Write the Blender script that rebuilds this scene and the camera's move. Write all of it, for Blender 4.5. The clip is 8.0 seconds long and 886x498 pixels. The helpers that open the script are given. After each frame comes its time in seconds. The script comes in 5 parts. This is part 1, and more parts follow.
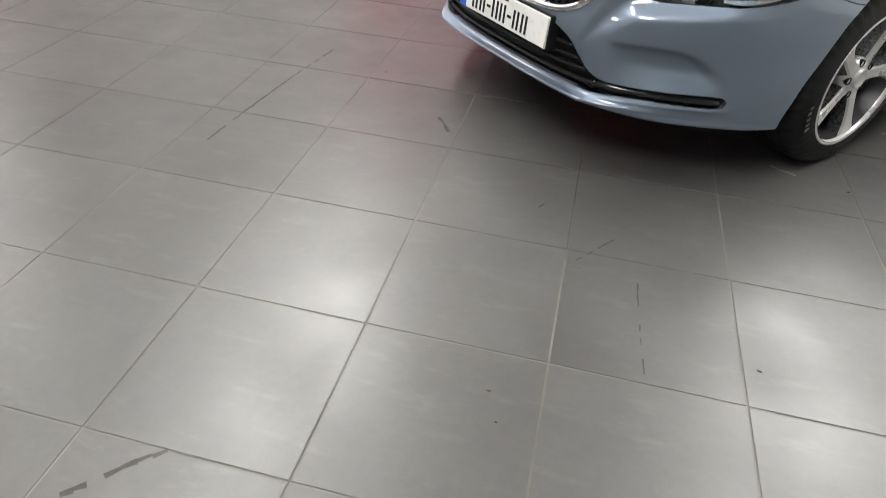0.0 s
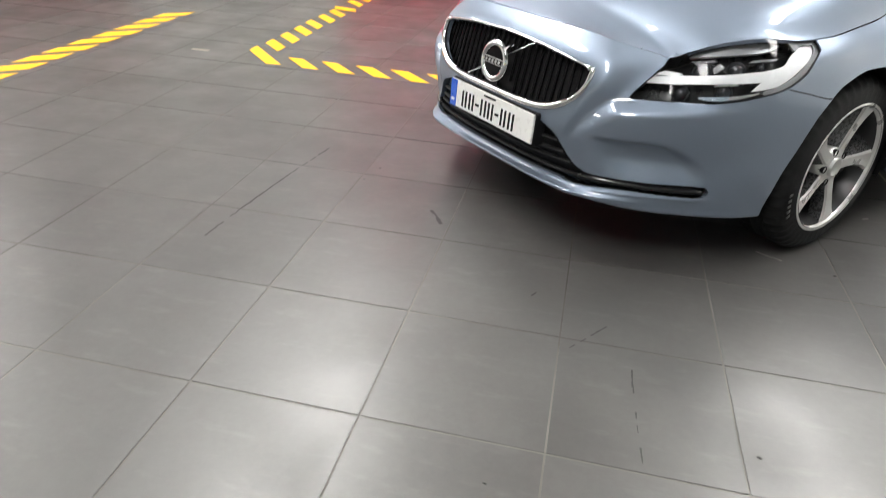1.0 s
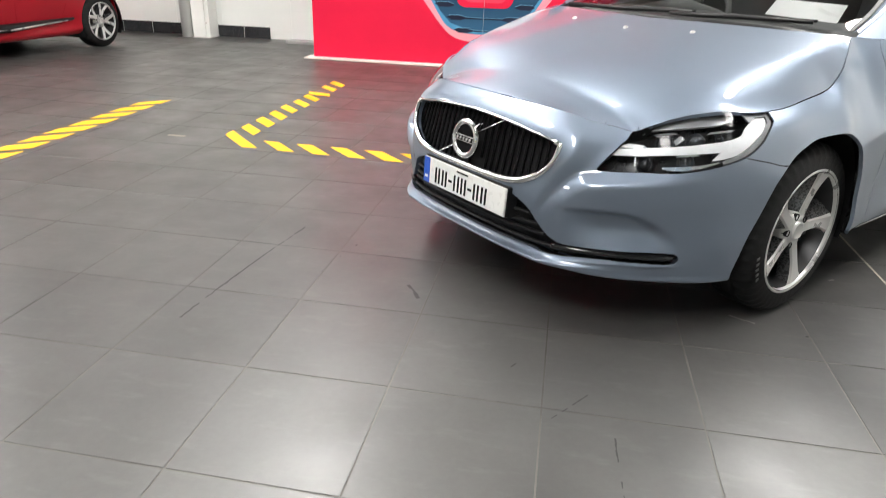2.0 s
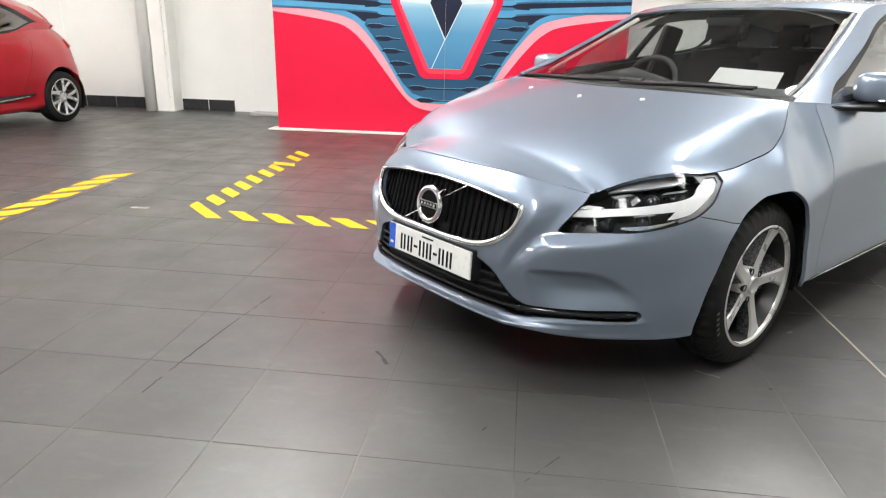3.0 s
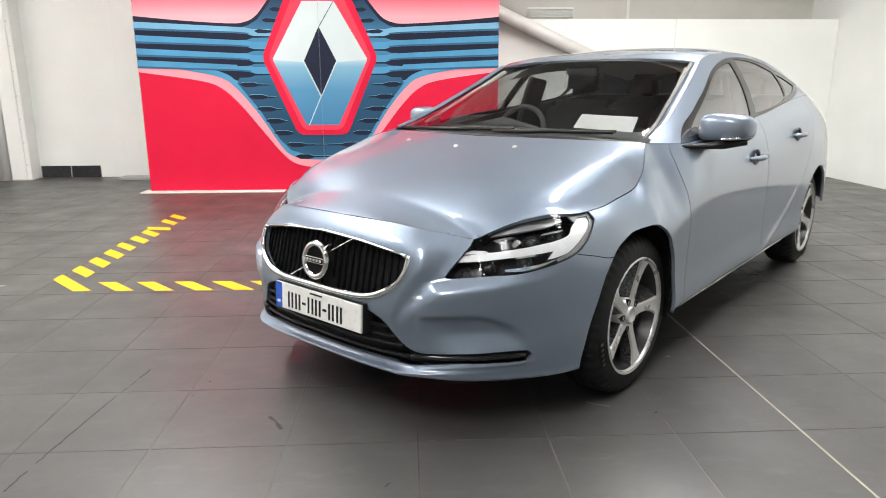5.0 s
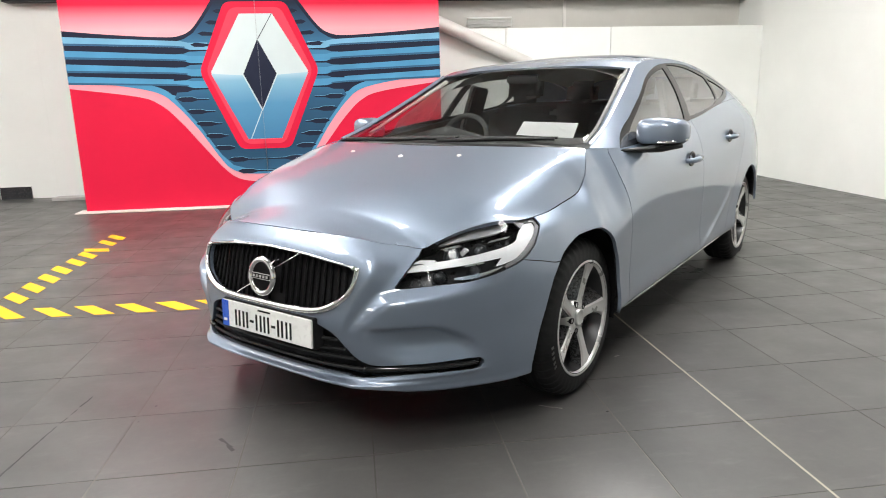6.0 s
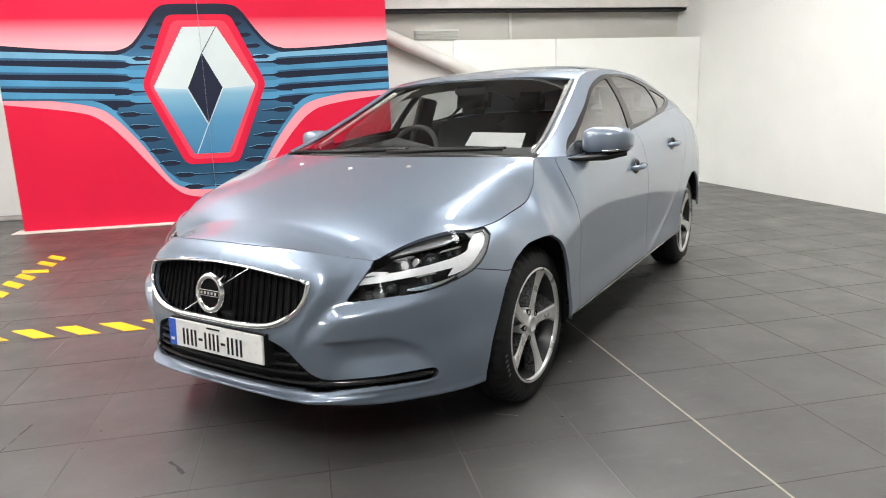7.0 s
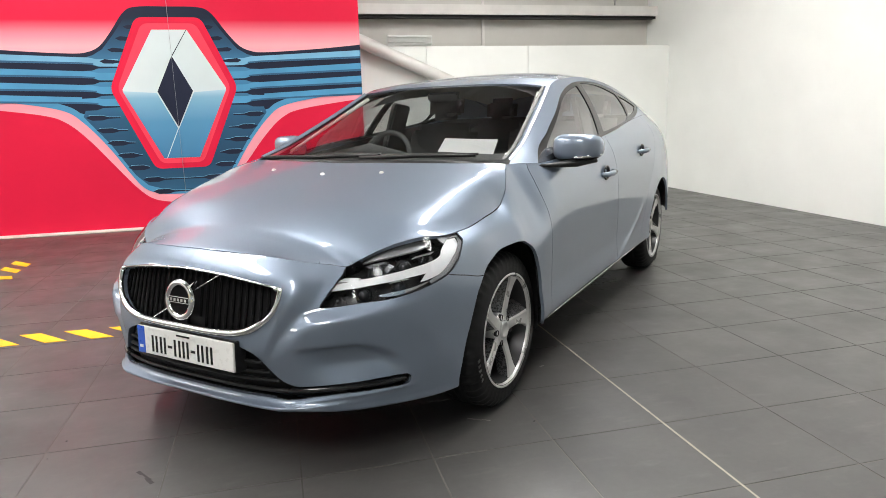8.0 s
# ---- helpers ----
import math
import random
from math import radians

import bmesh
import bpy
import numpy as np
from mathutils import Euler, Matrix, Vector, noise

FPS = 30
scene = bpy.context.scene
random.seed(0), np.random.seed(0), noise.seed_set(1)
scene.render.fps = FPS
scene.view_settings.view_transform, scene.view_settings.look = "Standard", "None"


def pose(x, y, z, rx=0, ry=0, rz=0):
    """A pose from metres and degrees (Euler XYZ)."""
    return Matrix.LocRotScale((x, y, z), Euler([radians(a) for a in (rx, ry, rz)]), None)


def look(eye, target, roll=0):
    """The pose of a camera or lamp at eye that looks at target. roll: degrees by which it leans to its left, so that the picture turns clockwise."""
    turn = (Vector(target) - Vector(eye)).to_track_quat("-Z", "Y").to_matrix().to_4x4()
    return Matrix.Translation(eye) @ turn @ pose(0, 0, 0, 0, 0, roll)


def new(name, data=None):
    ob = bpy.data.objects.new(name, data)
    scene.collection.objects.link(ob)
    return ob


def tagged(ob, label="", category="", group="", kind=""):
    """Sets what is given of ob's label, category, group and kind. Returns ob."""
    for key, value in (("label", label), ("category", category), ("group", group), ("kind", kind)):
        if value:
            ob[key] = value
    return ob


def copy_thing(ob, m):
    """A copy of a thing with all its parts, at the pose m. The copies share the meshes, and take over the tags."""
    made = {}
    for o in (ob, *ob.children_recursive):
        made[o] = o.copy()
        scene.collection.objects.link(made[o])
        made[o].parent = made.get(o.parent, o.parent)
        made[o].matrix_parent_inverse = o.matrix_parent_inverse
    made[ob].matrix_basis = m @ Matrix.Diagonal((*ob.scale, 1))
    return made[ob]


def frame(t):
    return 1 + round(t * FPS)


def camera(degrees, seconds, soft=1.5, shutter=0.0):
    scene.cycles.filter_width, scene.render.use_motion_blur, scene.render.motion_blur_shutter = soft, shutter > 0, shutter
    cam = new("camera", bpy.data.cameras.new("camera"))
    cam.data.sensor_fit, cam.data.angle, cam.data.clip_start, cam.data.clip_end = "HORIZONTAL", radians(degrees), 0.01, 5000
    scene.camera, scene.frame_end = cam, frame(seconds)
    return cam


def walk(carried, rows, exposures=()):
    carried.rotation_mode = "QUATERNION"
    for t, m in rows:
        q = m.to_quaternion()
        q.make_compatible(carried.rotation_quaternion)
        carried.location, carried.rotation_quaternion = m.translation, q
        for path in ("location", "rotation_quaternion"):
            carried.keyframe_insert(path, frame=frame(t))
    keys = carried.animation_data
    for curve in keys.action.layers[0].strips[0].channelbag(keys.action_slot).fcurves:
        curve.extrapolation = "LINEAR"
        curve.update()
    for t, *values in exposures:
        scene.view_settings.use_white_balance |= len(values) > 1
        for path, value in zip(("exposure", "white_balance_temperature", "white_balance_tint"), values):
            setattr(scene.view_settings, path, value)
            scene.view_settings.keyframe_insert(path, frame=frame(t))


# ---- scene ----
cam = camera(67.1, 8.0, soft=0.7, shutter=0.5)
PATH = [
    (0, (0.849, -0.655, 1.167), (0.543, 0.884, -0.073), 4.1),
    (0.5, (0.853, -0.667, 1.167), (0.525, 0.938, 0.02), 3.7),
    (1, (0.864, -0.676, 1.176), (0.521, 1.014, 0.164), 3.0),
    (1.5, (0.865, -0.685, 1.175), (0.538, 1.067, 0.268), 2.5),
    (3, (0.873, -0.714, 1.181), (0.65, 1.173, 0.558), 1.4),
    (3.5, (0.872, -0.724, 1.187), (0.718, 1.189, 0.625), 1.1),
    (4, (0.866, -0.727, 1.183), (0.802, 1.204, 0.665), 0.8),
    (4.5, (0.874, -0.719, 1.182), (0.895, 1.22, 0.691), 0.4),
    (6, (0.883, -0.722, 1.186), (1.136, 1.211, 0.737), -1.4),
    (6.5, (0.887, -0.723, 1.183), (1.21, 1.202, 0.748), -1.8),
    (7, (0.89, -0.726, 1.183), (1.281, 1.19, 0.764), -2.0),
    (7.5, (0.886, -0.733, 1.181), (1.337, 1.173, 0.775), -1.9),
    (8, (0.892, -0.734, 1.188), (1.361, 1.167, 0.781), -1.6),
]
walk(cam, [(t, look(eye, target, roll)) for t, eye, target, roll in PATH], [(0, -0.06), (1.5, -0.02), (3, 0.04), (4.5, -0.13), (6, -0.12), (8, -0.29)])

# ---- light ----
world = bpy.data.worlds.new("world")
scene.world = world
world.use_nodes = True
sky = world.node_tree.nodes.new("ShaderNodeTexSky")
sky.sky_type, sky.sun_disc, sky.sun_elevation, sky.sun_rotation = "NISHITA", False, radians(35), radians(200)
world.node_tree.links.new(sky.outputs[0], world.node_tree.nodes["Background"].inputs[0])
world.node_tree.nodes["Background"].inputs[1].default_value = 0.08
LAMP = 42.0     # glow of the ceiling battens

# ---- plan (metres; x along the back wall, y towards it) ----
TILE, WEST, EAST, SOUTH, BACK, CEIL = 0.45, -9.0, 6.43, -7.2, 8.62, 4.6


# ---- materials ----
def nodes_of(name):
    m = bpy.data.materials.new(name)
    m.use_nodes = True
    t = m.node_tree
    return m, t, t.nodes["Principled BSDF"], lambda a, b: t.links.new(a, b)


def noise_tex(t, scale, detail=4.0, rough=0.55, stretch=(1, 1, 1)):
    co = t.nodes.new("ShaderNodeTexCoord")
    mp = t.nodes.new("ShaderNodeMapping")
    mp.inputs["Scale"].default_value = stretch
    n = t.nodes.new("ShaderNodeTexNoise")
    n.inputs["Scale"].default_value, n.inputs["Detail"].default_value, n.inputs["Roughness"].default_value = scale, detail, rough
    t.links.new(co.outputs["Object"], mp.inputs["Vector"])
    t.links.new(mp.outputs["Vector"], n.inputs["Vector"])
    return n.outputs["Fac"]


def ramp(t, fac, stops):
    r = t.nodes.new("ShaderNodeValToRGB")
    while len(r.color_ramp.elements) < len(stops):
        r.color_ramp.elements.new(0.5)
    for e, (p, c) in zip(r.color_ramp.elements, stops):
        e.position, e.color = p, (*(c if hasattr(c, "__len__") else (c, c, c)), 1)
    t.links.new(fac, r.inputs[0])
    return r.outputs[0]


def bump(t, b, fac, strength, distance=0.002):
    n = t.nodes.new("ShaderNodeBump")
    n.inputs["Strength"].default_value, n.inputs["Distance"].default_value = strength, distance
    t.links.new(fac, n.inputs["Height"])
    t.links.new(n.outputs[0], b.inputs["Normal"])


def plain(name, colour, rough=0.5, metal=0.0, vary=0.08, scale=6.0, coat=0.0, grain=0.0, spec=0.5):
    """A surface of one colour with slight wear at two scales."""
    m, t, b, link = nodes_of(name)
    lo, hi = [tuple(min(1, c * k) for c in colour) for k in (1 - vary, 1 + vary)]
    link(ramp(t, noise_tex(t, scale), [(0.3, lo), (0.7, hi)]), b.inputs["Base Color"])
    link(ramp(t, noise_tex(t, scale * 7, 6), [(0.3, max(0, rough - 0.06)), (0.7, min(1, rough + 0.06))]), b.inputs["Roughness"])
    b.inputs["Metallic"].default_value, b.inputs["Coat Weight"].default_value, b.inputs["Coat Roughness"].default_value = metal, coat, 0.03
    b.inputs["Specular IOR Level"].default_value = spec
    if grain:
        bump(t, b, noise_tex(t, 220, 3), grain, 0.001)
    return m


def car_paint(name, colour, flake):
    """Metallic base under clear lacquer, with fine flakes."""
    m, t, b, link = nodes_of(name)
    f = noise_tex(t, 900, 2)
    link(ramp(t, f, [(0.35, tuple(c * (1 - flake) for c in colour)), (0.65, tuple(min(1, c * (1 + flake)) for c in colour))]), b.inputs["Base Color"])
    b.inputs["Metallic"].default_value, b.inputs["Roughness"].default_value = 0.56, 0.45
    b.inputs["Coat Weight"].default_value, b.inputs["Coat Roughness"].default_value, b.inputs["Coat IOR"].default_value = 1.0, 0.01, 1.65
    return m


def clear(name, tint, gloss_rough=0.01, base=0.05):
    """Thin glass: what lies behind it, tinted, under a mirror sheen that grows at grazing angles, alike from both sides."""
    m, t, b, link = nodes_of(name)
    t.nodes.remove(b)
    tr, gl, mix, lw = [t.nodes.new(k) for k in ("ShaderNodeBsdfTransparent", "ShaderNodeBsdfGlossy", "ShaderNodeMixShader", "ShaderNodeLayerWeight")]
    lw.inputs[0].default_value = 0.5
    pw, ad = t.nodes.new("ShaderNodeMath"), t.nodes.new("ShaderNodeMath")
    pw.operation, pw.inputs[1].default_value = "POWER", 4.5
    ad.operation, ad.inputs[1].default_value, ad.inputs[2].default_value = "MULTIPLY_ADD", 1 - base, base
    tr.inputs[0].default_value = (*tint, 1)
    gl.inputs["Roughness"].default_value = gloss_rough
    link(lw.outputs["Facing"], pw.inputs[0]), link(pw.outputs[0], ad.inputs[0])
    link(ad.outputs[0], mix.inputs[0]), link(tr.outputs[0], mix.inputs[1]), link(gl.outputs[0], mix.inputs[2])
    link(mix.outputs[0], t.nodes["Material Output"].inputs[0])
    return m


def glow(name, colour, strength):
    m, t, b, link = nodes_of(name)
    b.inputs["Base Color"].default_value = b.inputs["Emission Color"].default_value = (*colour, 1)
    b.inputs["Emission Strength"].default_value = strength
    return m


def tile_material():
    """Dark grey porcelain: cloudy tone, dull scuffed patches in the polish, each tile slightly its own shade."""
    m, t, b, link = nodes_of("porcelain tile")
    geo, info = t.nodes.new("ShaderNodeNewGeometry"), t.nodes.new("ShaderNodeObjectInfo")

    def world_noise(scale, detail, rough, stretch=(1, 1, 1)):
        n, mp = t.nodes.new("ShaderNodeTexNoise"), t.nodes.new("ShaderNodeMapping")
        mp.inputs["Scale"].default_value = stretch
        n.inputs["Scale"].default_value, n.inputs["Detail"].default_value, n.inputs["Roughness"].default_value = scale, detail, rough
        link(geo.outputs["Position"], mp.inputs["Vector"]), link(mp.outputs["Vector"], n.inputs["Vector"])
        return n.outputs["Fac"]
    cloud = ramp(t, world_noise(2.2, 6, 0.6), [(0.3, (0.051, 0.0495, 0.0485)), (0.7, (0.076, 0.074, 0.0715))])
    fine = ramp(t, world_noise(40, 5, 0.7), [(0.3, 0.93), (0.7, 1.07)])
    own = t.nodes.new("ShaderNodeMapRange")
    own.inputs[3].default_value, own.inputs[4].default_value = 0.92, 1.08
    link(info.outputs["Random"], own.inputs[0])
    isl = t.nodes.new("ShaderNodeMapRange")
    isl.inputs[3].default_value, isl.inputs[4].default_value = 0.94, 1.06
    link(geo.outputs["Random Per Island"], isl.inputs[0])
    last = cloud
    smear = ramp(t, world_noise(5.0, 5, 0.6, (1, 3.5, 1)), [(0.56, 0.97), (0.64, 1.10), (0.74, 1.30)])
    for k in (fine, own.outputs[0], isl.outputs[0], smear):
        mul = t.nodes.new("ShaderNodeMix")
        mul.data_type, mul.blend_type = "RGBA", "MULTIPLY"
        mul.inputs[0].default_value = 1.0
        link(last, mul.inputs[6]), link(k, mul.inputs[7])
        last = mul.outputs[2]
    link(last, b.inputs["Base Color"])
    r1 = ramp(t, world_noise(3, 4, 0.6), [(0.32, 0.32), (0.5, 0.39), (0.7, 0.46)])
    link(r1, b.inputs["Roughness"])
    b.inputs["Specular IOR Level"].default_value = 0.65
    return m


M_TILE = tile_material()
M_GROUT = plain("grout", (0.115, 0.108, 0.098), 0.7, vary=0.55, scale=1.3)
M_JOINT = plain("pale joint", (0.36, 0.335, 0.27), 0.6, vary=0.12, scale=20)
M_WALL = plain("white wall board", (0.855, 0.87, 0.84), 0.42, vary=0.03, scale=1.5, grain=0.05)
M_CLAD = plain("pale cladding", (0.60, 0.585, 0.55), 0.5, vary=0.05, scale=2.0)
M_STEEL_W = plain("white painted steel", (0.72, 0.70, 0.67), 0.4, vary=0.06, scale=5)
M_STEEL_G = plain("grey painted steel", (0.40, 0.40, 0.39), 0.4, vary=0.08, scale=5)
M_BASE = plain("black skirting tile", (0.03, 0.031, 0.034), 0.25, vary=0.2, scale=9)
M_CEIL = plain("ceiling deck", (0.42, 0.425, 0.415), 0.7, vary=0.04)
M_DARK = plain("black plastic", (0.010, 0.010, 0.011), 0.5, vary=0.15, grain=0.1, spec=0.3)
M_LAMP = glow("lamp diffuser", (1.0, 0.982, 0.95), LAMP)
M_YELLOW = plain("yellow floor tape", (0.85, 0.43, 0.004), 0.55, vary=0.06, scale=12)


# ---- building blocks ----
def mesh_of(bm, name, mat, smooth=False):
    bm.normal_update()
    me = bpy.data.meshes.new(name)
    bm.to_mesh(me)
    bm.free()
    for m in (mat if isinstance(mat, (list, tuple)) else [mat]):
        me.materials.append(m)
    if smooth:
        me.polygons.foreach_set("use_smooth", [True] * len(me.polygons))
    return me


def part(name, bm, mat, parent=None, label="", smooth=False):
    """One bmesh as one object, under its thing if there is one."""
    ob = new(name, mesh_of(bm, name, mat, smooth))
    if parent is not None:
        ob.parent = parent
    return tagged(ob, label)


def box(lo, hi, bevel=0.0, bm=None):
    bm = bm or bmesh.new()
    vs = [bm.verts.new((x, y, z)) for x in (lo[0], hi[0]) for y in (lo[1], hi[1]) for z in (lo[2], hi[2])]
    fs = [bm.faces.new([vs[i] for i in q]) for q in ((0, 1, 3, 2), (4, 6, 7, 5), (0, 4, 5, 1), (2, 3, 7, 6), (0, 2, 6, 4), (1, 5, 7, 3))]
    if bevel:
        bmesh.ops.bevel(bm, geom=list({e for f in fs for e in f.edges}), offset=bevel, segments=2, affect="EDGES")
    return bm


def tube(points, radius, sides=10, bm=None, closed=False, flat=1.0):
    """A round bar swept along points; radius may be a list."""
    bm = bm or bmesh.new()
    pts = [Vector(p) for p in points]
    n, rings = len(pts), []
    side = None
    for i, p in enumerate(pts):
        a, b = (pts[(i - 1) % n], pts[(i + 1) % n]) if closed else (pts[max(0, i - 1)], pts[min(n - 1, i + 1)])
        d = (b - a).normalized()
        if side is None:
            side = d.cross(Vector((0, 0, 1)) if abs(d.z) < 0.9 else Vector((1, 0, 0))).normalized()
        side = (side - d * side.dot(d)).normalized()
        up = d.cross(side)
        r = radius[i] if hasattr(radius, "__len__") else radius
        rings.append([bm.verts.new(p + side * (r * math.cos(q)) + up * (r * flat * math.sin(q))) for q in (2 * math.pi * k / sides for k in range(sides))])
    for i in range(n if closed else n - 1):
        u, w = rings[i], rings[(i + 1) % n]
        for k in range(sides):
            bm.faces.new((u[k], u[(k + 1) % sides], w[(k + 1) % sides], w[k]))
    if not closed:
        bm.faces.new(rings[0][::-1]), bm.faces.new(rings[-1])
    return bm


def prism(outline, depth, place, bm=None):
    """A flat shape (a list of 2D points, counter-clockwise) given thickness; place turns (u, v, w) into a point."""
    bm = bm or bmesh.new()
    f = [bm.verts.new(place(u, v, depth)) for u, v in outline]
    k = [bm.verts.new(place(u, v, 0.0)) for u, v in outline]
    bm.faces.new(f), bm.faces.new(k[::-1])
    n = len(f)
    for i in range(n):
        bm.faces.new((f[i], k[i], k[(i + 1) % n], f[(i + 1) % n]))
    bmesh.ops.recalc_face_normals(bm, faces=bm.faces[:])
    return bm


def lathe(profile, sides=48, bm=None, axis="x", centre=(0, 0, 0)):
    """Turned shape: profile of (along the axis, radius)."""
    bm = bm or bmesh.new()
    rings = []
    for a, r in profile:
        ring = []
        for k in range(sides):
            q = 2 * math.pi * k / sides
            p = (a, r * math.cos(q), r * math.sin(q)) if axis == "x" else (r * math.cos(q), r * math.sin(q), a)
            ring.append(bm.verts.new(Vector(p) + Vector(centre)))
        rings.append(ring)
    for u, w in zip(rings, rings[1:]):
        for k in range(sides):
            bm.faces.new((u[k], u[(k + 1) % sides], w[(k + 1) % sides], w[k]))
    return bm


def thing(name, label, category, m=None, **tags):
    e = new(name)
    e.matrix_basis = m or Matrix()
    return tagged(e, label, category, **tags)


# ---- the hall ----
def hall():
    slab = part("floor", box((WEST, SOUTH, -0.25), (EAST + 0.3, BACK + 0.3, -0.0014)), M_GROUT)
    tagged(slab, "dark grey porcelain tile floor with narrow grout joints", "floor", kind="structure")
    east = part("wall_east", box((EAST, SOUTH, 0), (EAST + 0.15, BACK, CEIL)), M_WALL)
    tagged(east, "plain white painted wall board running to the floor", "wall", kind="structure")
    north = part("wall_north", box((WEST, BACK, 0), (EAST + 0.15, BACK + 0.2, CEIL)), M_CLAD)
    tagged(north, "pale steel-clad back wall of the hall", "wall", kind="structure")
    west = part("wall_west", box((WEST - 0.2, SOUTH, 0), (WEST, BACK + 0.2, CEIL)), M_WALL)
    tagged(west, "plain white side wall of the hall", "wall", kind="structure")
    deck = box((WEST - 0.2, SOUTH - 0.2, CEIL), (EAST + 0.2, BACK + 0.2, CEIL + 0.2))
    for i in range(14):
        box((WEST + 0.01, SOUTH + 0.55 + 1.15 * i, CEIL - 0.16), (EAST - 0.01, SOUTH + 0.63 + 1.15 * i, CEIL - 0.002), bm=deck)
    ceil = part("ceiling", deck, M_CEIL)
    tagged(ceil, "pale ribbed steel roof deck of the hall", "ceiling", kind="structure")
    # front wall with a glazed opening
    south = new("wall_south")
    tagged(south, "white front wall round a wide glazed opening", "wall", kind="structure")
    for lo, hi in (((WEST, 0), (-5.5, CEIL)), ((5.0, 0), (EAST, CEIL)), ((-5.5, 3.2), (5.0, CEIL)), ((-5.5, 0), (5.0, 0.25))):
        part("wall_panel", box((lo[0], SOUTH - 0.2, lo[1]), (hi[0], SOUTH, hi[1])), M_WALL, south)
    win = new("window_1")
    tagged(win, "wide shop window with slim grey frames", "window", kind="structure")
    for i in range(8):
        x = -5.5 + 10.5 * i / 7
        part("mullion", box((x - 0.03, SOUTH - 0.14, 0.25), (x + 0.03, SOUTH - 0.04, 3.2), 0.004), M_STEEL_G, win)
    pane = clear("window glass", (0.9, 0.93, 0.92))
    for i in range(7):
        x0, x1 = (-5.5 + 10.5 * k / 7 for k in (i, i + 1))
        p = part("pane", box((x0 + 0.03, SOUTH - 0.10, 0.25), (x1 - 0.03, SOUTH - 0.09, 3.2)), pane, win)
        p.visible_shadow = False
    # low white boarding along the back wall
    for k, (x0, x1) in enumerate(((1.2, 2.9), (2.9, 4.295), (4.30, EAST - 0.003))):
        b = part("wall_board", box((x0 + 0.002, 8.0, 0), (x1 - 0.002, 8.05, 2.0), 0.003), M_WALL)
        tagged(b, "white low wall board along the back wall", "wall panel", group="back wall boards", kind="structure")
    # white boards of the upper left
    edges = (WEST, -8.0, -6.9, -5.75, -4.68, -3.98, -2.95, -1.8, -0.6, 0.6, 1.9)
    for x0, x1 in zip(edges, edges[1:]):
        b = part("wall_board", box((x0 + 0.0005, BACK - 0.05, 0.0), (x1 - 0.0005, BACK - 0.004, 2.95), 0.0015), M_WALL)
        tagged(b, "tall white wall board of the back wall", "wall panel", group="back wall boards", kind="structure")
    # skirting tiles
    for x0, n, w in ((-8.80, 9, 0.466), (-4.05, 2, 0.395)):
        for i in range(n):
            a = x0 + i * w
            b = part("skirting_tile", box((a, BACK - 0.064, 0), (a + w - 0.012, BACK - 0.0505, 0.155), 0.002), M_BASE)
            tagged(b, "black glazed skirting tile at the wall foot", "skirting", group="skirting tiles", kind="structure")
    # steel rails of the cladding
    rail = part("wall_rail", box((-3.2, 8.36, 2.46), (EAST, BACK - 0.051, 2.55), 0.006), M_STEEL_G)
    tagged(rail, "grey steel sheeting rail on the back wall", "rail", kind="structure")
    part("flange", box((-3.2, 8.35, 2.44), (EAST, 8.36, 2.57)), M_STEEL_W, rail)
    # black strip that puts the shade below the rail into colour
    part("shadow_gap", box((-3.2, 8.40, 2.405), (EAST, BACK - 0.051, 2.44)), M_DARK, rail, "dark strip standing in for the shade under the rail")
    rail2 = part("wall_rail", box((-3.2, 8.40, 3.6), (EAST, BACK - 0.051, 3.7), 0.006), M_STEEL_G)
    tagged(rail2, "grey steel sheeting rail on the back wall", "rail", kind="structure")
    p = part("wall_seam", box((3.84, BACK - 0.03, 0), (3.88, BACK - 0.002, CEIL - 0.01), 0.004), M_STEEL_W)
    tagged(p, "white metal cover strip on the cladding", "trim", kind="structure")
    # columns
    col = thing("column", "white steel column with a boxed web at the back wall", "column", kind="structure")
    part("flange", box((-4.30, 8.30, 0), (-4.11, 8.325, CEIL), 0.004), M_WALL, col)
    part("casing", box((-4.22, 8.326, 0), (-4.06, 8.567, CEIL), 0.004), M_WALL, col)
    part("base_plate", box((-4.30, 8.28, 0), (-4.04, 8.56, 0.012), 0.004), M_STEEL_W, col)
    for z in (0.20, 0.487, 0.79, 1.08, 1.385, 1.69, 1.99):
        part("clip", box((-4.1095, 8.304, z - 0.012), (-4.094, 8.326, z + 0.006), 0.002), M_STEEL_W, col, "small grey fixing clip")
    pipe = thing("downpipe", "white round downpipe with a socket joint beside the column", "pipe", kind="structure")
    part("pipe", tube([(-4.392, 8.315, 0.0), (-4.392, 8.315, CEIL - 0.001)], 0.076, 28), M_WALL, pipe, smooth=True)
    collar = [(1.465, .0762), (1.465, .083), (1.472, .0855), (1.480, .0835), (1.562, .0835), (1.570, .0858), (1.578, .083), (1.578, .0762)]
    part("socket", lathe(collar, 28, axis="z", centre=(-4.392, 8.315, 0)), M_WALL, pipe, smooth=True)
    part("pipe_bracket", box((-4.47, 8.32, 2.3), (-4.315, 8.566, 2.325), 0.003), M_STEEL_W, pipe)
    # diagonal brace
    br = part("brace", tube([(0.2, 7.88, 2.87), (4.4, 7.88, 1.00)], 0.082, 24), M_STEEL_W, None, smooth=True)
    tagged(br, "white round diagonal steel brace before the wall", "brace", kind="structure")
    part("brace_foot", box((4.3, 7.80, 0.0), (4.5, 7.96, 1.03), 0.005), M_STEEL_W, br)
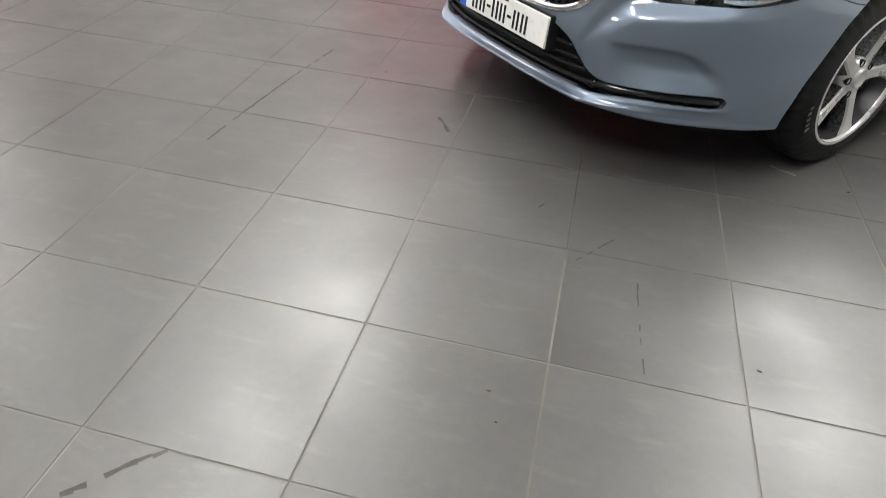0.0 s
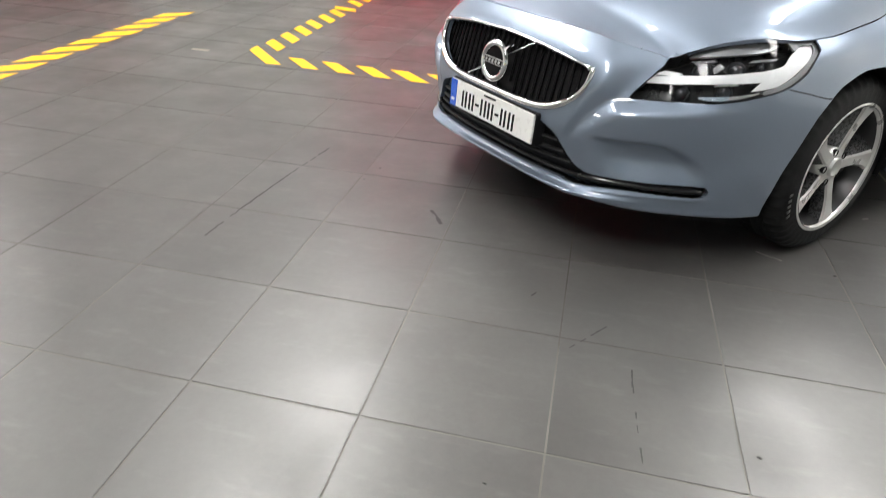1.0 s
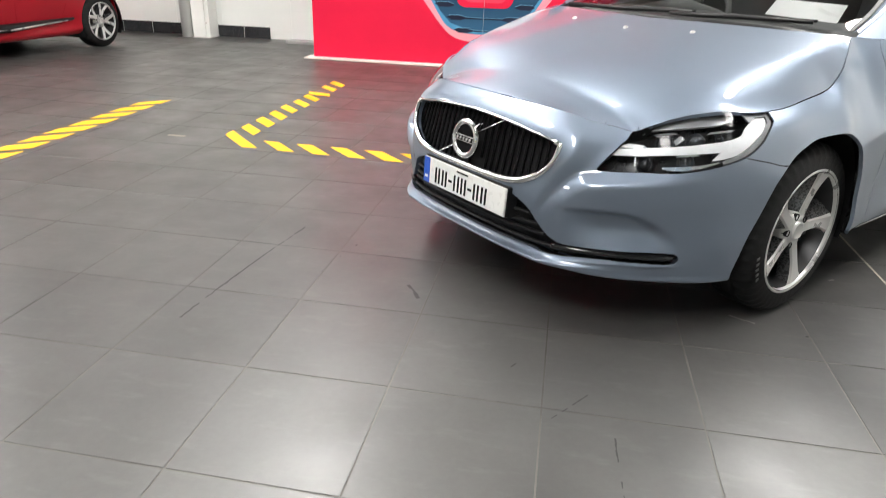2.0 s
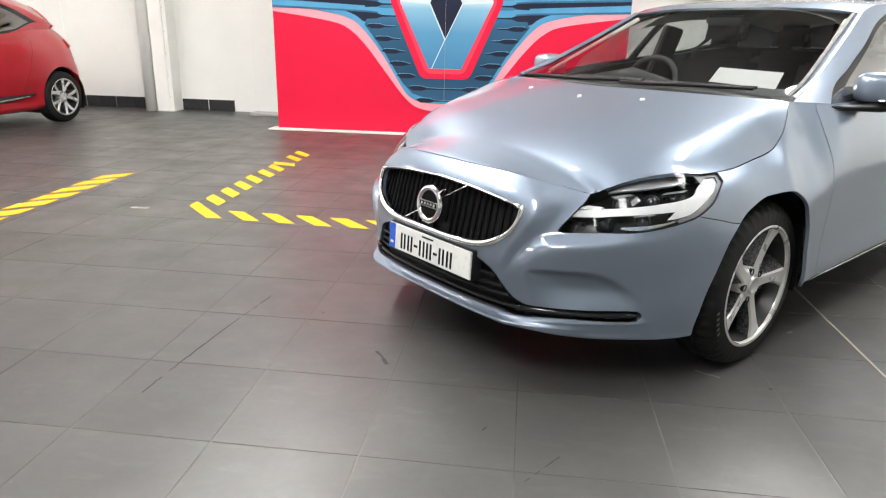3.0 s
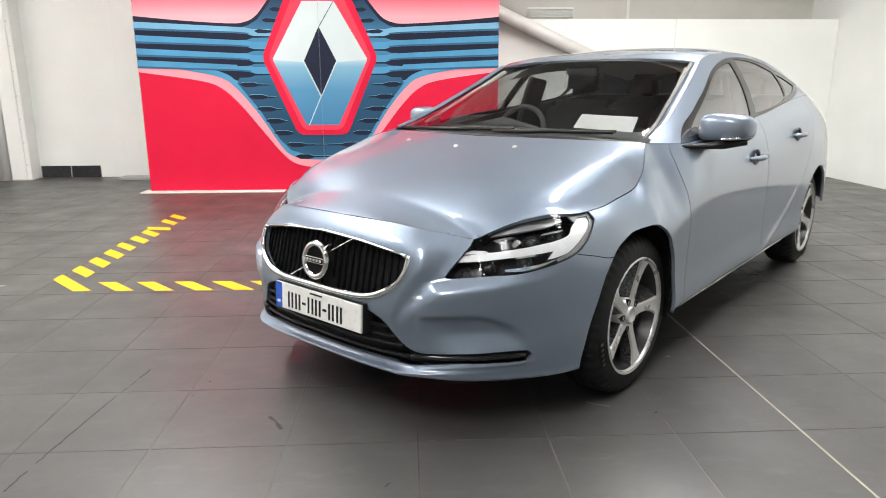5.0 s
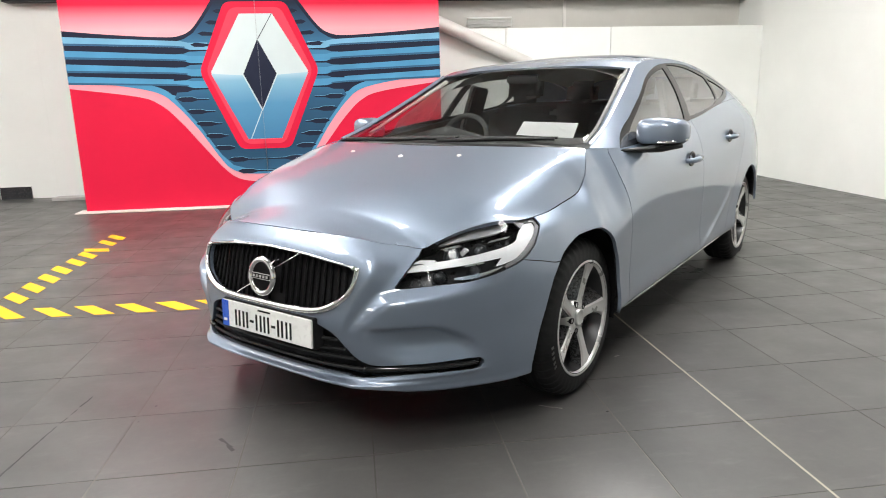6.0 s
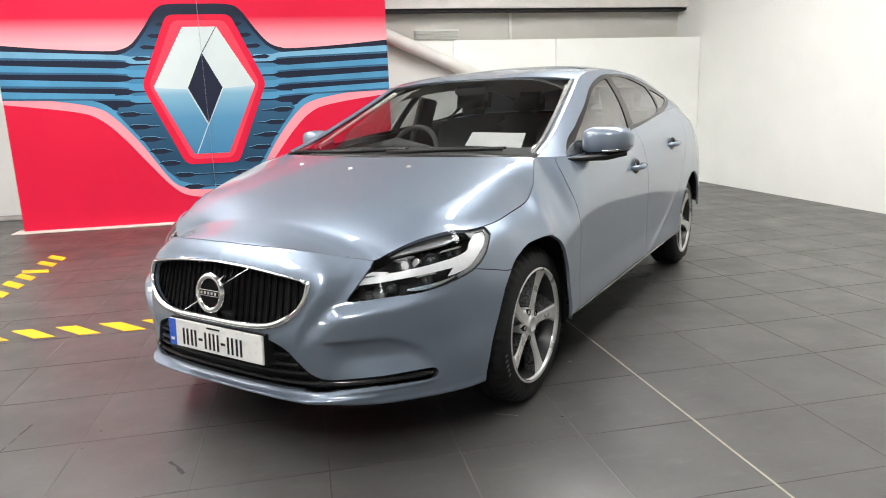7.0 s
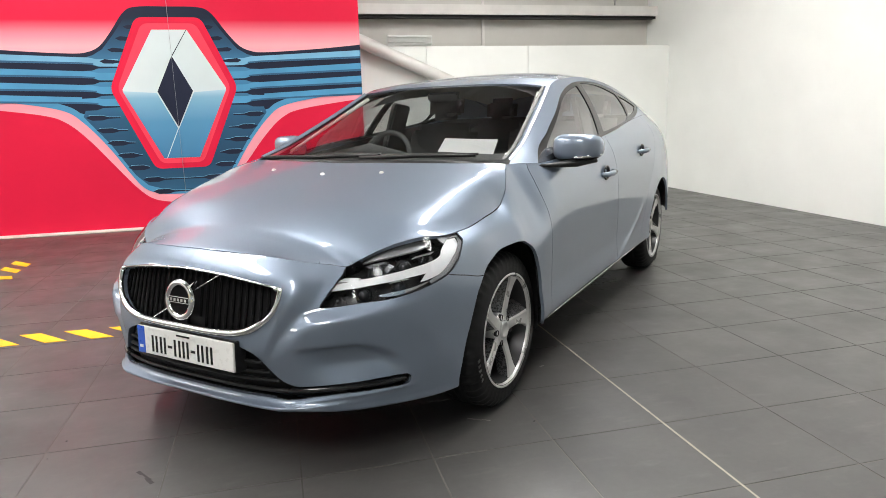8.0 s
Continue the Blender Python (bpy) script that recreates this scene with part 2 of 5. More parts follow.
    # louvred vent
    v = thing("wall_vent", "white slatted louvre vent on the back wall", "vent", kind="structure")
    part("frame", box((2.5, BACK - 0.03, 2.06), (3.12, BACK - 0.002, 2.2), 0.004), M_WALL, v)
    for i in range(4):
        part("slat", box((2.51, BACK - 0.07, 2.07 + i * 0.033), (3.11, BACK - 0.028, 2.085 + i * 0.033), 0.003), M_WALL, v)
    # sprinkler drop under the rail
    s = part("wall_hook", tube([(5.72, 8.3, 2.72), (5.72, 8.3, 2.63), (5.72, 8.3, 2.57)], [0.022, 0.02, 0.008], 12), M_STEEL_G, None, smooth=True)
    tagged(s, "small grey metal fitting on the wall rail", "fitting", kind="structure")
    # low floor grate by the banner
    g = part("floor_trunking", box((-2.9, 8.2, 0.0), (-2.35, 8.42, 0.035), 0.006), M_STEEL_G)
    tagged(g, "flat grey metal trunking cover on the floor", "trunking", kind="structure")


def ceiling_lights():
    first = None
    # all out of view; the two western ones and (0.05, -1.5) are added fill
    for x, y in ((-7.0, 4.6), (-5.8, 2.4), (-1.35, 2.3), (-1.35, 4.7), (0.05, -1.5), (3.5, 2.3), (3.5, 4.75)):
        m = pose(x, y, CEIL - 0.5)
        if first is None:
            first = thing("ceiling_light", "unseen long white linear ceiling light, switched on", "ceiling light", m, group="ceiling lights")
            part("housing", box((-0.31, -1.22, 0.0), (0.31, 1.22, 0.07), 0.01), M_STEEL_W, first)
            part("diffuser", box((-0.29, -1.2, -0.035), (0.29, 1.2, -0.001), 0.012), M_LAMP, first, "glowing white diffuser")
            for yy in (-0.9, 0.9):
                part("hanger", tube([(0, yy, 0.07), (0, yy, 0.5)], 0.004, 6), M_STEEL_G, first)
        else:
            copy_thing(first, m)


hall()
ceiling_lights()


# ---- banner ----
def banner():
    Y = 7.15
    red = plain("red print", (0.64, 0.010, 0.046), 0.55, vary=0.05, scale=1.2, spec=0.18)
    fade, ft, fb, flink = nodes_of("fading red print")
    co, sep = ft.nodes.new("ShaderNodeTexCoord"), ft.nodes.new("ShaderNodeSeparateXYZ")
    flink(co.outputs["Object"], sep.inputs[0])
    rng = ft.nodes.new("ShaderNodeMapRange")
    rng.inputs[1].default_value, rng.inputs[2].default_value = 1.0, 3.0
    flink(sep.outputs["Z"], rng.inputs[0])
    flink(ramp(ft, rng.outputs[0], [(0.28, (0.80, 0.30, 0.35)), (0.47, (0.84, 0.36, 0.40)), (0.535, (0.78, 0.20, 0.25)), (0.60, (0.64, 0.010, 0.046))]), fb.inputs["Base Color"])
    fb.inputs["Roughness"].default_value, fb.inputs["Specular IOR Level"].default_value = 0.55, 0.18

    def graded(name, stops, lo=0.0, hi=3.0):
        """A print whose colour changes with height."""
        m, t, p, link = nodes_of(name)
        co, sep, rng = t.nodes.new("ShaderNodeTexCoord"), t.nodes.new("ShaderNodeSeparateXYZ"), t.nodes.new("ShaderNodeMapRange")
        rng.inputs[1].default_value, rng.inputs[2].default_value = lo, hi
        link(co.outputs["Object"], sep.inputs[0]), link(sep.outputs["Z"], rng.inputs[0])
        link(ramp(t, rng.outputs[0], [((z - lo) / (hi - lo), c) for z, c in stops]), p.inputs["Base Color"])
        p.inputs["Roughness"].default_value, p.inputs["Specular IOR Level"].default_value = 0.55, 0.18
        return m
    hub = graded("graded blue print", [(0.35, (0.032, 0.11, 0.20)), (0.7, (0.017, 0.058, 0.11)), (1.2, (0.026, 0.092, 0.17)), (1.65, (0.062, 0.22, 0.38)), (1.95, (0.024, 0.08, 0.15)), (2.22, (0.010, 0.018, 0.036))])
    facet = graded("graded facet print", [(0.76, (0.055, 0.19, 0.34)), (1.15, (0.085, 0.25, 0.41)), (1.40, (0.20, 0.39, 0.53)), (1.47, (0.38, 0.55, 0.64))])
    blue = plain("blue print", (0.075, 0.26, 0.44), 0.55, vary=0.12, scale=2.0, spec=0.18)
    deep = plain("deep blue print", (0.035, 0.11, 0.20), 0.55, vary=0.12, scale=2.0, spec=0.18)
    navy = plain("navy print", (0.012, 0.016, 0.035), 0.55, vary=0.1, scale=2.0, spec=0.18)
    pale = plain("pale silver print", (0.56, 0.63, 0.64), 0.55, vary=0.06, scale=1.2, spec=0.18)
    sea = plain("sea blue print", (0.16, 0.36, 0.52), 0.55, vary=0.15, scale=1.4, spec=0.18)
    b = thing("banner", "tall red and blue printed display panel with a diamond motif", "display panel", pose(0, Y, 0))
    part("board", box((-2.10, 0.0, 0.0), (1.93, 0.04, 3.05), 0.002), red, b)
    part("foot_strip", box((-2.18, -0.14, 0.0), (2.0, 0.09, 0.012), 0.003), M_STEEL_W, b, "pale grey floor strip")
    C = -0.085     # the motif's axis

    def layer(name, outline, k, mat, label=""):
        return part(name, prism(outline, -0.002 * k, lambda u, v, w: (u, w, v)), mat, b, label)

    def smooth_line(pts, n=8):
        out = []
        for i in range(len(pts) - 1):
            p0, p1, p2, p3 = (np.array(pts[max(0, min(len(pts) - 1, i + k))]) for k in (-1, 0, 1, 2))
            for q in np.arange(n) / n:
                out.append(tuple(0.5 * (2 * p1 + (p2 - p0) * q + (2 * p0 - 5 * p1 + 4 * p2 - p3) * q * q + (3 * p1 - p0 - 3 * p2 + p3) * q ** 3)))
        return out + [tuple(pts[-1])]

    def both(half):
        """A left-hand outline from the top axis to the bottom axis, closed by its mirror image."""
        right = [(2 * C - u, v) for u, v in half]
        return [(max(-2.1, u), v) for u, v in half] + [(min(1.93, u), v) for u, v in right[::-1]]
    top = [(C, 2.335), (-0.39, 2.33), (-0.52, 2.27), (-0.66, 2.08), (-0.78, 1.94), (-0.90, 1.88), (-1.07, 1.865), (-1.6, 1.895), (-2.1, 1.94)]
    low = [(-2.1, 1.42), (-1.65, 1.375), (-1.22, 1.29), (-1.03, 1.16), (-0.81, 0.89), (-0.60, 0.56), (-0.49, 0.43), (-0.33, 0.37), (C, 0.36)]
    # pale band over the wings and round the lower rim
    rim = [(-2.1, 1.345), (-1.43, 1.25), (-1.19, 1.16), (-0.99, 0.97), (-0.77, 0.69), (-0.56, 0.43), (-0.40, 0.31), (-0.15, 0.265), (C, 0.262)]
    layer("pale_band", both([(C, 2.62), (-2.1, 2.62)] + smooth_line(rim)), 1, fade)
    layer("grille_field", both(smooth_line(top) + smooth_line(low)), 2, navy)
    # lower blue rim as a ribbon
    outer = smooth_line(low)
    ribbon_in = [(u + 0.075 * (1 if v < 1.2 else 0.35), v + 0.075 * (0.6 if v < 0.6 else 0.75)) for u, v in outer]
    for sgn in (0, 1):
        f = (lambda p: p) if not sgn else (lambda p: (min(1.93, 2 * C - p[0]), p[1]))
        o, i = [f(p) for p in outer], [f((min(p[0], C), p[1])) for p in ribbon_in]
        layer("lower_rim", o + i[::-1] if not sgn else (o + i[::-1])[::-1], 3, blue)
    # blue field round the motif, then wing slats with a shaded lower edge, then dark slots
    layer("hub_field", both([(C, 2.30), (-0.38, 2.295), (-0.50, 2.24), (-0.64, 2.05), (-0.76, 1.905), (-0.86, 1.845), (-0.95, 1.82), (-0.97, 1.33), (-1.02, 1.22), (-0.80, 0.94), (-0.58, 0.59), (-0.46, 0.47), (-0.30, 0.42), (C, 0.41)]), 3.4, hub)
    rows = [1.805, 1.665, 1.525, 1.40]
    for sgn in (0, 1):
        f = (lambda u: u) if not sgn else (lambda u: 2 * C - u)
        far = -2.1 if not sgn else 2 * C - 1.93
        for k, z in enumerate(rows):
            bar = [(far, z - 0.012), (-1.0, z - 0.045), (-0.86, z - 0.055), (-0.80, z - 0.075), (-0.62, z - 0.075), (-0.62, z + 0.0), (-0.82, z + 0.0), (-0.90, z + 0.018), (-1.0, z + 0.022), (far, z + 0.075)]
            layer("slat", [(f(u), v) for u, v in bar], 4, blue if k else sea)
            layer("slat_shade", [(f(u), v) for u, v in [(far, z - 0.012), (-1.0, z - 0.045), (-0.86, z - 0.055), (-0.86, z - 0.040), (-1.0, z - 0.028), (far, z + 0.010)]], 4.3, deep)
            c = z - 0.0815
            layer("slot", [(f(u), v) for u, v in [(-1.01, c - 0.0365), (-0.88, c - 0.033), (-0.82, c - 0.012), (-0.62, c - 0.007), (-0.62, c + 0.004), (-0.82, c + 0.008), (-0.88, c + 0.028), (-1.01, c + 0.0365)]], 4.6, navy)
        for k in range(7):
            c = 1.205 - 0.135 * k
            x0, x1 = -1.0 + 0.088 * k, -0.66 + 0.058 * k
            if c < 0.55:
                x0, x1 = x0 + 0.05, C
            layer("slot_edge", [(f(u), v) for u, v in [(x0 + 0.03, c + 0.030), (x0 + 0.16, c + 0.030), (x0 + 0.22, c + 0.012), (x1, c + 0.008), (x1, c + 0.004), (x0 + 0.22, c + 0.006), (x0 + 0.16, c + 0.022), (x0 + 0.03, c + 0.022)]], 4.4, sea)
            layer("slot", [(f(u), v) for u, v in [(x0, c + 0.004), (x0 + 0.06, c - 0.026), (x0 + 0.16, c - 0.026), (x0 + 0.22, c - 0.010), (x1, c - 0.007), (x1, c + 0.004), (x0 + 0.22, c + 0.008), (x0 + 0.16, c + 0.026), (x0 + 0.05, c + 0.026)]], 4.6, navy)
        for k in range(4):
            c = 2.13 - 0.115 * k
            x0, x1 = -0.535 - 0.088 * k, -0.36 - 0.075 * k
            layer("slot", [(f(u), v) for u, v in [(x0, c), (x0 + 0.04, c - 0.024), (x0 + 0.13, c - 0.026), (x1, c - 0.012), (x1, c), (x0 + 0.13, c + 0.012), (x0 + 0.05, c + 0.020)]], 4.6, navy)

    def hexa(w, zt, zb, wt, wb, zc):
        return [(C - w, zc), (C - wb, zb), (C + wb, zb), (C + w, zc), (C + wt, zt), (C - wt, zt)]

    def rounded(poly, r=0.07):
        out = []
        n = len(poly)
        for i in range(n):
            a, p, c = (np.array(poly[(i + k) % n]) for k in (-1, 0, 1))
            u, w = p + (a - p) / np.linalg.norm(a - p) * r, p + (c - p) / np.linalg.norm(c - p) * r
            out += [tuple((1 - q) ** 2 * u + 2 * q * (1 - q) * p + q * q * w) for q in (0, 0.25, 0.5, 0.75, 1)]
        return out
    layer("motif_rim", rounded(hexa(0.645, 2.225, 0.645, 0.325, 0.28, 1.50)), 5, red)
    layer("motif_rim_shade", rounded(hexa(0.575, 2.165, 0.70, 0.27, 0.22, 1.50)), 6, plain("soft red print", (0.80, 0.05, 0.09), 0.55, vary=0.05, spec=0.18))
    layer("motif", hexa(0.525, 2.10, 0.755, 0.175, 0.185, 1.49), 7, pale)
    layer("motif_lower", [(C - 0.525, 1.475), (C - 0.185, 0.757), (C + 0.185, 0.757), (C + 0.525, 1.475), (C + 0.17, 1.45), (C - 0.17, 1.45)], 8, facet)
    layer("motif_fold", [(C - 0.004, 1.83), (C + 0.168, 2.10), (C + 0.175, 2.10), (C + 0.006, 1.83)], 9, navy)
    layer("motif_fold", [(C - 0.005, 1.09), (C - 0.157, 0.757), (C - 0.149, 0.757), (C + 0.005, 1.09)], 9, pale)
    layer("diamond_edge", [(C - 0.195, 1.465), (C - 0.005, 1.06), (C + 0.195, 1.465), (C - 0.005, 1.86)], 9, pale)
    layer("diamond", [(C - 0.18, 1.465), (C - 0.002, 1.085), (C + 0.18, 1.465), (C - 0.002, 1.835)], 10, navy)
    layer("seam", [(C - 0.003, 0.02), (C - 0.001, 0.02), (C - 0.001, 3.04), (C - 0.003, 3.04)], 11, plain("print seam", (0.25, 0.26, 0.28), 0.5))


banner()


# ---- floor tape ----
def tape():
    def strip(parent, pts):
        part("tape_dash", prism(pts, 0.002, lambda u, v, w: (u, v, 0.0004 + w)), M_YELLOW, parent)

    def dash(parent, x, y, turn, slant, length, width):
        c, s = math.cos(radians(turn)), math.sin(radians(turn))
        pts = [(-length / 2 + slant, -width / 2), (length / 2 + slant, -width / 2), (length / 2 - slant, width / 2), (-length / 2 - slant, width / 2)]
        strip(parent, [(x + u * c - v * s, y + u * s + v * c) for u, v in pts])
    rng = random.Random(5)
    line = thing("floor_tape", "yellow hazard tape dashes laid in a corner on the floor", "floor tape")
    for i in range(9):      # leg along y, its seventh dash laid askew
        if i == 6:
            strip(line, [(-1.389, 5.10), (-1.345, 4.985), (-1.14, 4.945), (-1.18, 5.06)])
        else:
            dash(line, -1.272 + rng.uniform(-.006, .006), 3.653 + i * 0.2365, 90, -0.088, 0.118 + rng.uniform(-.006, .006), 0.175)
    for i in range(8):      # leg along x
        dash(line, -0.912 + i * 0.2365, 3.29 - i * 0.010 + 0.0006 * i * i, 0, 0.092, 0.112 + rng.uniform(-.006, .006), 0.192)
    strip(line, [(-1.371, 3.465), (-1.125, 3.203), (-1.025, 3.211), (-1.371, 3.582)])
    two = thing("floor_tape", "yellow hazard tape dashes in a straight line on the floor", "floor tape")
    for i in range(14):
        dash(two, -2.40 + rng.uniform(-.006, .006), 4.217 - i * 0.2345, 90, 0.080, 0.148 + rng.uniform(-.008, .008), 0.18)
    crumb = part("tape_scrap", box((-1.72, 3.33, 0.0004), (-1.60, 3.36, 0.0016)), M_JOINT)
    tagged(crumb, "small pale scrap of old tape on the tiles", "tape scrap", kind="stuff")


tape()


# ---- car bodies: lofted from a plan line and upright profiles ----
def spline(xs, ys):
    """Smooth, non-overshooting curve through keys; ys may hold vectors."""
    xs, ys = np.array(xs, float), np.array(ys, float)
    if ys.ndim == 1:
        ys = ys[:, None]
    h, d = np.diff(xs)[:, None], np.diff(ys, axis=0) / np.diff(xs)[:, None]
    m = np.zeros_like(ys)
    m[1:-1] = np.where(d[:-1] * d[1:] > 0, 3 * (h[:-1] + h[1:]) / ((2 * h[1:] + h[:-1]) / np.where(d[:-1] == 0, 1, d[:-1]) + (h[1:] + 2 * h[:-1]) / np.where(d[1:] == 0, 1, d[1:])), 0)
    m[0], m[-1] = d[0], d[-1]

    def at(x):
        x = np.clip(np.asarray(x, float), xs[0], xs[-1])
        i = np.clip(np.searchsorted(xs, x, side="right") - 1, 0, len(xs) - 2)
        hh = (xs[i + 1] - xs[i])[..., None]
        q = ((x - xs[i]) / (xs[i + 1] - xs[i]))[..., None]
        v = (2 * q ** 3 - 3 * q ** 2 + 1) * ys[i] + (q ** 3 - 2 * q ** 2 + q) * hh * m[i] + (3 * q ** 2 - 2 * q ** 3) * ys[i + 1] + (q ** 3 - q ** 2) * hh * m[i + 1]
        return v[..., 0] if v.shape[-1] == 1 else v
    return at


def catmull(keys):
    """Smooth curve through points, by chord length from 0 to its length."""
    p = np.array(keys, float)
    s = np.concatenate([[0], np.cumsum(np.linalg.norm(np.diff(p, axis=0), axis=1))])
    t = np.gradient(p, s, axis=0)

    def at(x):
        x = np.clip(np.asarray(x, float), 0, s[-1])
        i = np.clip(np.searchsorted(s, x, side="right") - 1, 0, len(s) - 2)
        h = (s[i + 1] - s[i])[..., None]
        q = ((x - s[i]) / (s[i + 1] - s[i]))[..., None]
        return (2 * q ** 3 - 3 * q ** 2 + 1) * p[i] + (q ** 3 - 2 * q ** 2 + q) * h * t[i] + (3 * q ** 2 - 2 * q ** 3) * p[i + 1] + (q ** 3 - q ** 2) * h * t[i + 1]
    at.length, at.keys = s[-1], s
    return at


class Skirt:
    """The body below hood and windows. Chart (s, v): s along the plan from the nose round to the tail, v from sill to top."""

    relief = None

    def __init__(self, plan, stations):
        self.plan = catmull(plan)
        self.smax = self.plan.length
        ss = [self.key(k) for k, _ in stations]
        prof = np.array([p for _, p in stations], float)
        self.k = prof.shape[1]
        self.net = spline(ss, prof.reshape(len(ss), -1))
        self.front = np.linspace(0, self.plan.keys[8], 400)
        self.side = np.linspace(self.plan.keys[4], self.plan.keys[17], 1000)

    def key(self, k):
        """Length along the plan at its k-th point, fractions between points."""
        return float(np.interp(k, np.arange(len(self.plan.keys)), self.plan.keys))

    def profile(self, s, v):
        net = self.net(s).reshape(*np.shape(s), self.k, 2)
        x = np.clip(v, 0, 1) * (self.k - 1)
        i = np.clip(x.astype(int), 0, self.k - 2)
        q = (x - i)[..., None]
        take = lambda o: np.take_along_axis(net, np.clip(i + o, 0, self.k - 1)[..., None, None], -2)[..., 0, :]
        a, b, c, d = take(-1), take(0), take(1), take(2)
        return 0.5 * (2 * b + (c - a) * q + (2 * a - 5 * b + 4 * c - d) * q * q + (3 * b - a - 3 * c + d) * q ** 3)

    def at(self, s, v):
        s, v = np.broadcast_arrays(np.asarray(s, float), np.asarray(v, float))
        p, e = self.plan(s), 0.004
        t = self.plan(np.minimum(s + e, self.smax)) - self.plan(np.maximum(s - e, 0))
        t /= np.linalg.norm(t, axis=-1, keepdims=True)
        n = np.stack([t[..., 1], -t[..., 0]], -1)
        iz = self.profile(s, v).copy()
        if self.relief is not None:
            iz[..., 0] += self.relief(p[..., 0], p[..., 1], iz[..., 1], s)
        xy = p - n * iz[..., :1]
        xy[..., 0] = np.where(s <= 1e-6, 0, xy[..., 0])
        return np.concatenate([xy, iz[..., 1:]], -1)

    def v_of(self, s, z):
        vs = np.linspace(0, 1, 120)
        out = []
        for a, b in zip(np.ravel(s), np.ravel(z)):
            out.append(np.interp(b, np.maximum.accumulate(self.profile(np.full(120, a), vs)[:, 1]), vs))
        return np.array(out)

    def from_front(self, pts):
        """Chart points of an outline drawn in the front view (x, z)."""
        p = np.array(pts, float)
        s = np.interp(p[:, 0], self.plan(self.front)[:, 0], self.front)
        return np.stack([s, self.v_of(s, p[:, 1])], 1)

    def from_side(self, pts):
        """Chart points of an outline drawn in the side view (y, z)."""
        p = np.array(pts, float)
        s = np.interp(p[:, 0], self.plan(self.side)[:, 1], self.side)
        return np.stack([s, self.v_of(s, p[:, 1])], 1)


class Band:
    """The window band between the belt and the roof rail. Chart (y, w): w from belt to rail."""

    def __init__(self, belt, rail, bulge=0.02):
        self.belt, self.rail, self.bulge = belt, rail, bulge

    def at(self, y, w):
        b, r = self.belt(y), self.rail(y)
        p = b + (r - b) * np.asarray(w)[..., None]
        p[..., 0] += self.bulge * np.sin(np.pi * np.clip(w, 0, 1)) * np.clip((r - b)[..., 2] / 0.3, 0, 1)
        return p

    def from_side(self, pts):
        p = np.array(pts, float)
        b, r = self.belt(p[:, 0]), self.rail(p[:, 0])
        return np.stack([p[:, 0], (p[:, 1] - b[:, 2]) / np.maximum(0.02, r[:, 2] - b[:, 2])], 1)


def fine(poly, n=6, sharp=()):
    """A closed outline rounded through its points; corners listed in sharp stay corners."""
    p = [np.array(q, float) for q in poly]
    out, m = [], len(p)
    for i in range(m):
        p0, p1, p2, p3 = p[i - 1], p[i], p[(i + 1) % m], p[(i + 2) % m]
        t1 = (p2 - p0) / 2 if i not in sharp else (p2 - p1)
        t2 = (p3 - p1) / 2 if (i + 1) % m not in sharp else (p2 - p1)
        for q in np.arange(n) / n:
            out.append((2 * q ** 3 - 3 * q ** 2 + 1) * p1 + (q ** 3 - 2 * q ** 2 + q) * t1 + (3 * q ** 2 - 2 * q ** 3) * p2 + (q ** 3 - q ** 2) * t2)
    return np.array(out)


def inside(poly, pts):
    x, y = pts[:, 0:1], pts[:, 1:2]
    a, b = poly, np.roll(poly, -1, 0)
    cross = ((a[:, 1] > y) != (b[:, 1] > y)) & (x < (b[:, 0] - a[:, 0]) * (y - a[:, 1]) / np.where(b[:, 1] == a[:, 1], 1e-9, b[:, 1] - a[:, 1]) + a[:, 0])
    return cross.sum(1) % 2 == 1


def nearest(poly, p, scale):
    a, b, q = poly * scale, np.roll(poly, -1, 0) * scale, p * scale
    d = b - a
    t = np.clip(((q - a) * d).sum(1) / np.maximum(1e-12, (d * d).sum(1)), 0, 1)
    c = a + d * t[:, None]
    return c[np.argmin(((c - q) ** 2).sum(1))] / scale


def panels(surface, us, vs, regions, scale=(1.0, 0.75), rest="body"):
    """Cuts a charted surface into panels along the outlines. Returns {region: (points, quads, rim)} where rim marks the border."""
    U, V = np.meshgrid(us, vs, indexing="ij")
    chart = np.stack([U, V], -1).reshape(-1, 2)
    nu, nv = len(us), len(vs)
    idx = np.arange(nu * nv).reshape(nu, nv)
    quads = np.stack([idx[:-1, :-1], idx[1:, :-1], idx[1:, 1:], idx[:-1, 1:]], -1).reshape(-1, 4)
    mid = chart[quads].mean(1)
    scale = np.array(scale)
    label = np.full(len(quads), -1)
    for k in range(len(regions) - 1, -1, -1):
        label[inside(regions[k][1], mid)] = k
    # border points move onto the outline that parts them
    touch = [set() for _ in range(len(chart))]
    for q, l in zip(quads, label):
        for i in q:
            touch[i].add(int(l))
    for i, t in enumerate(touch):
        if len(t) > 1:
            k = min(l for l in t if l >= 0)
            p = nearest(regions[k][1], chart[i], scale)
            edge = [chart[i, 0] in (us[0], us[-1]), chart[i, 1] in (vs[0], vs[-1])]
            if edge[0]:
                p[0] = chart[i, 0]
            if edge[1]:
                p[1] = chart[i, 1]
            chart[i] = p
    pts = surface.at(chart[:, 0], chart[:, 1])
    out = {}
    names = {k: r[0] for k, r in enumerate(regions)}
    names[-1] = rest
    for k, nm in names.items():
        q = quads[label == k]
        if len(q):
            rim = {i for f in q for i in f if len(touch[i]) > 1}
            if nm in out:
                out[nm] = (pts, np.concatenate([out[nm][1], q]), out[nm][2] | rim, chart)
            else:
                out[nm] = (pts, q, rim, chart)
    return out


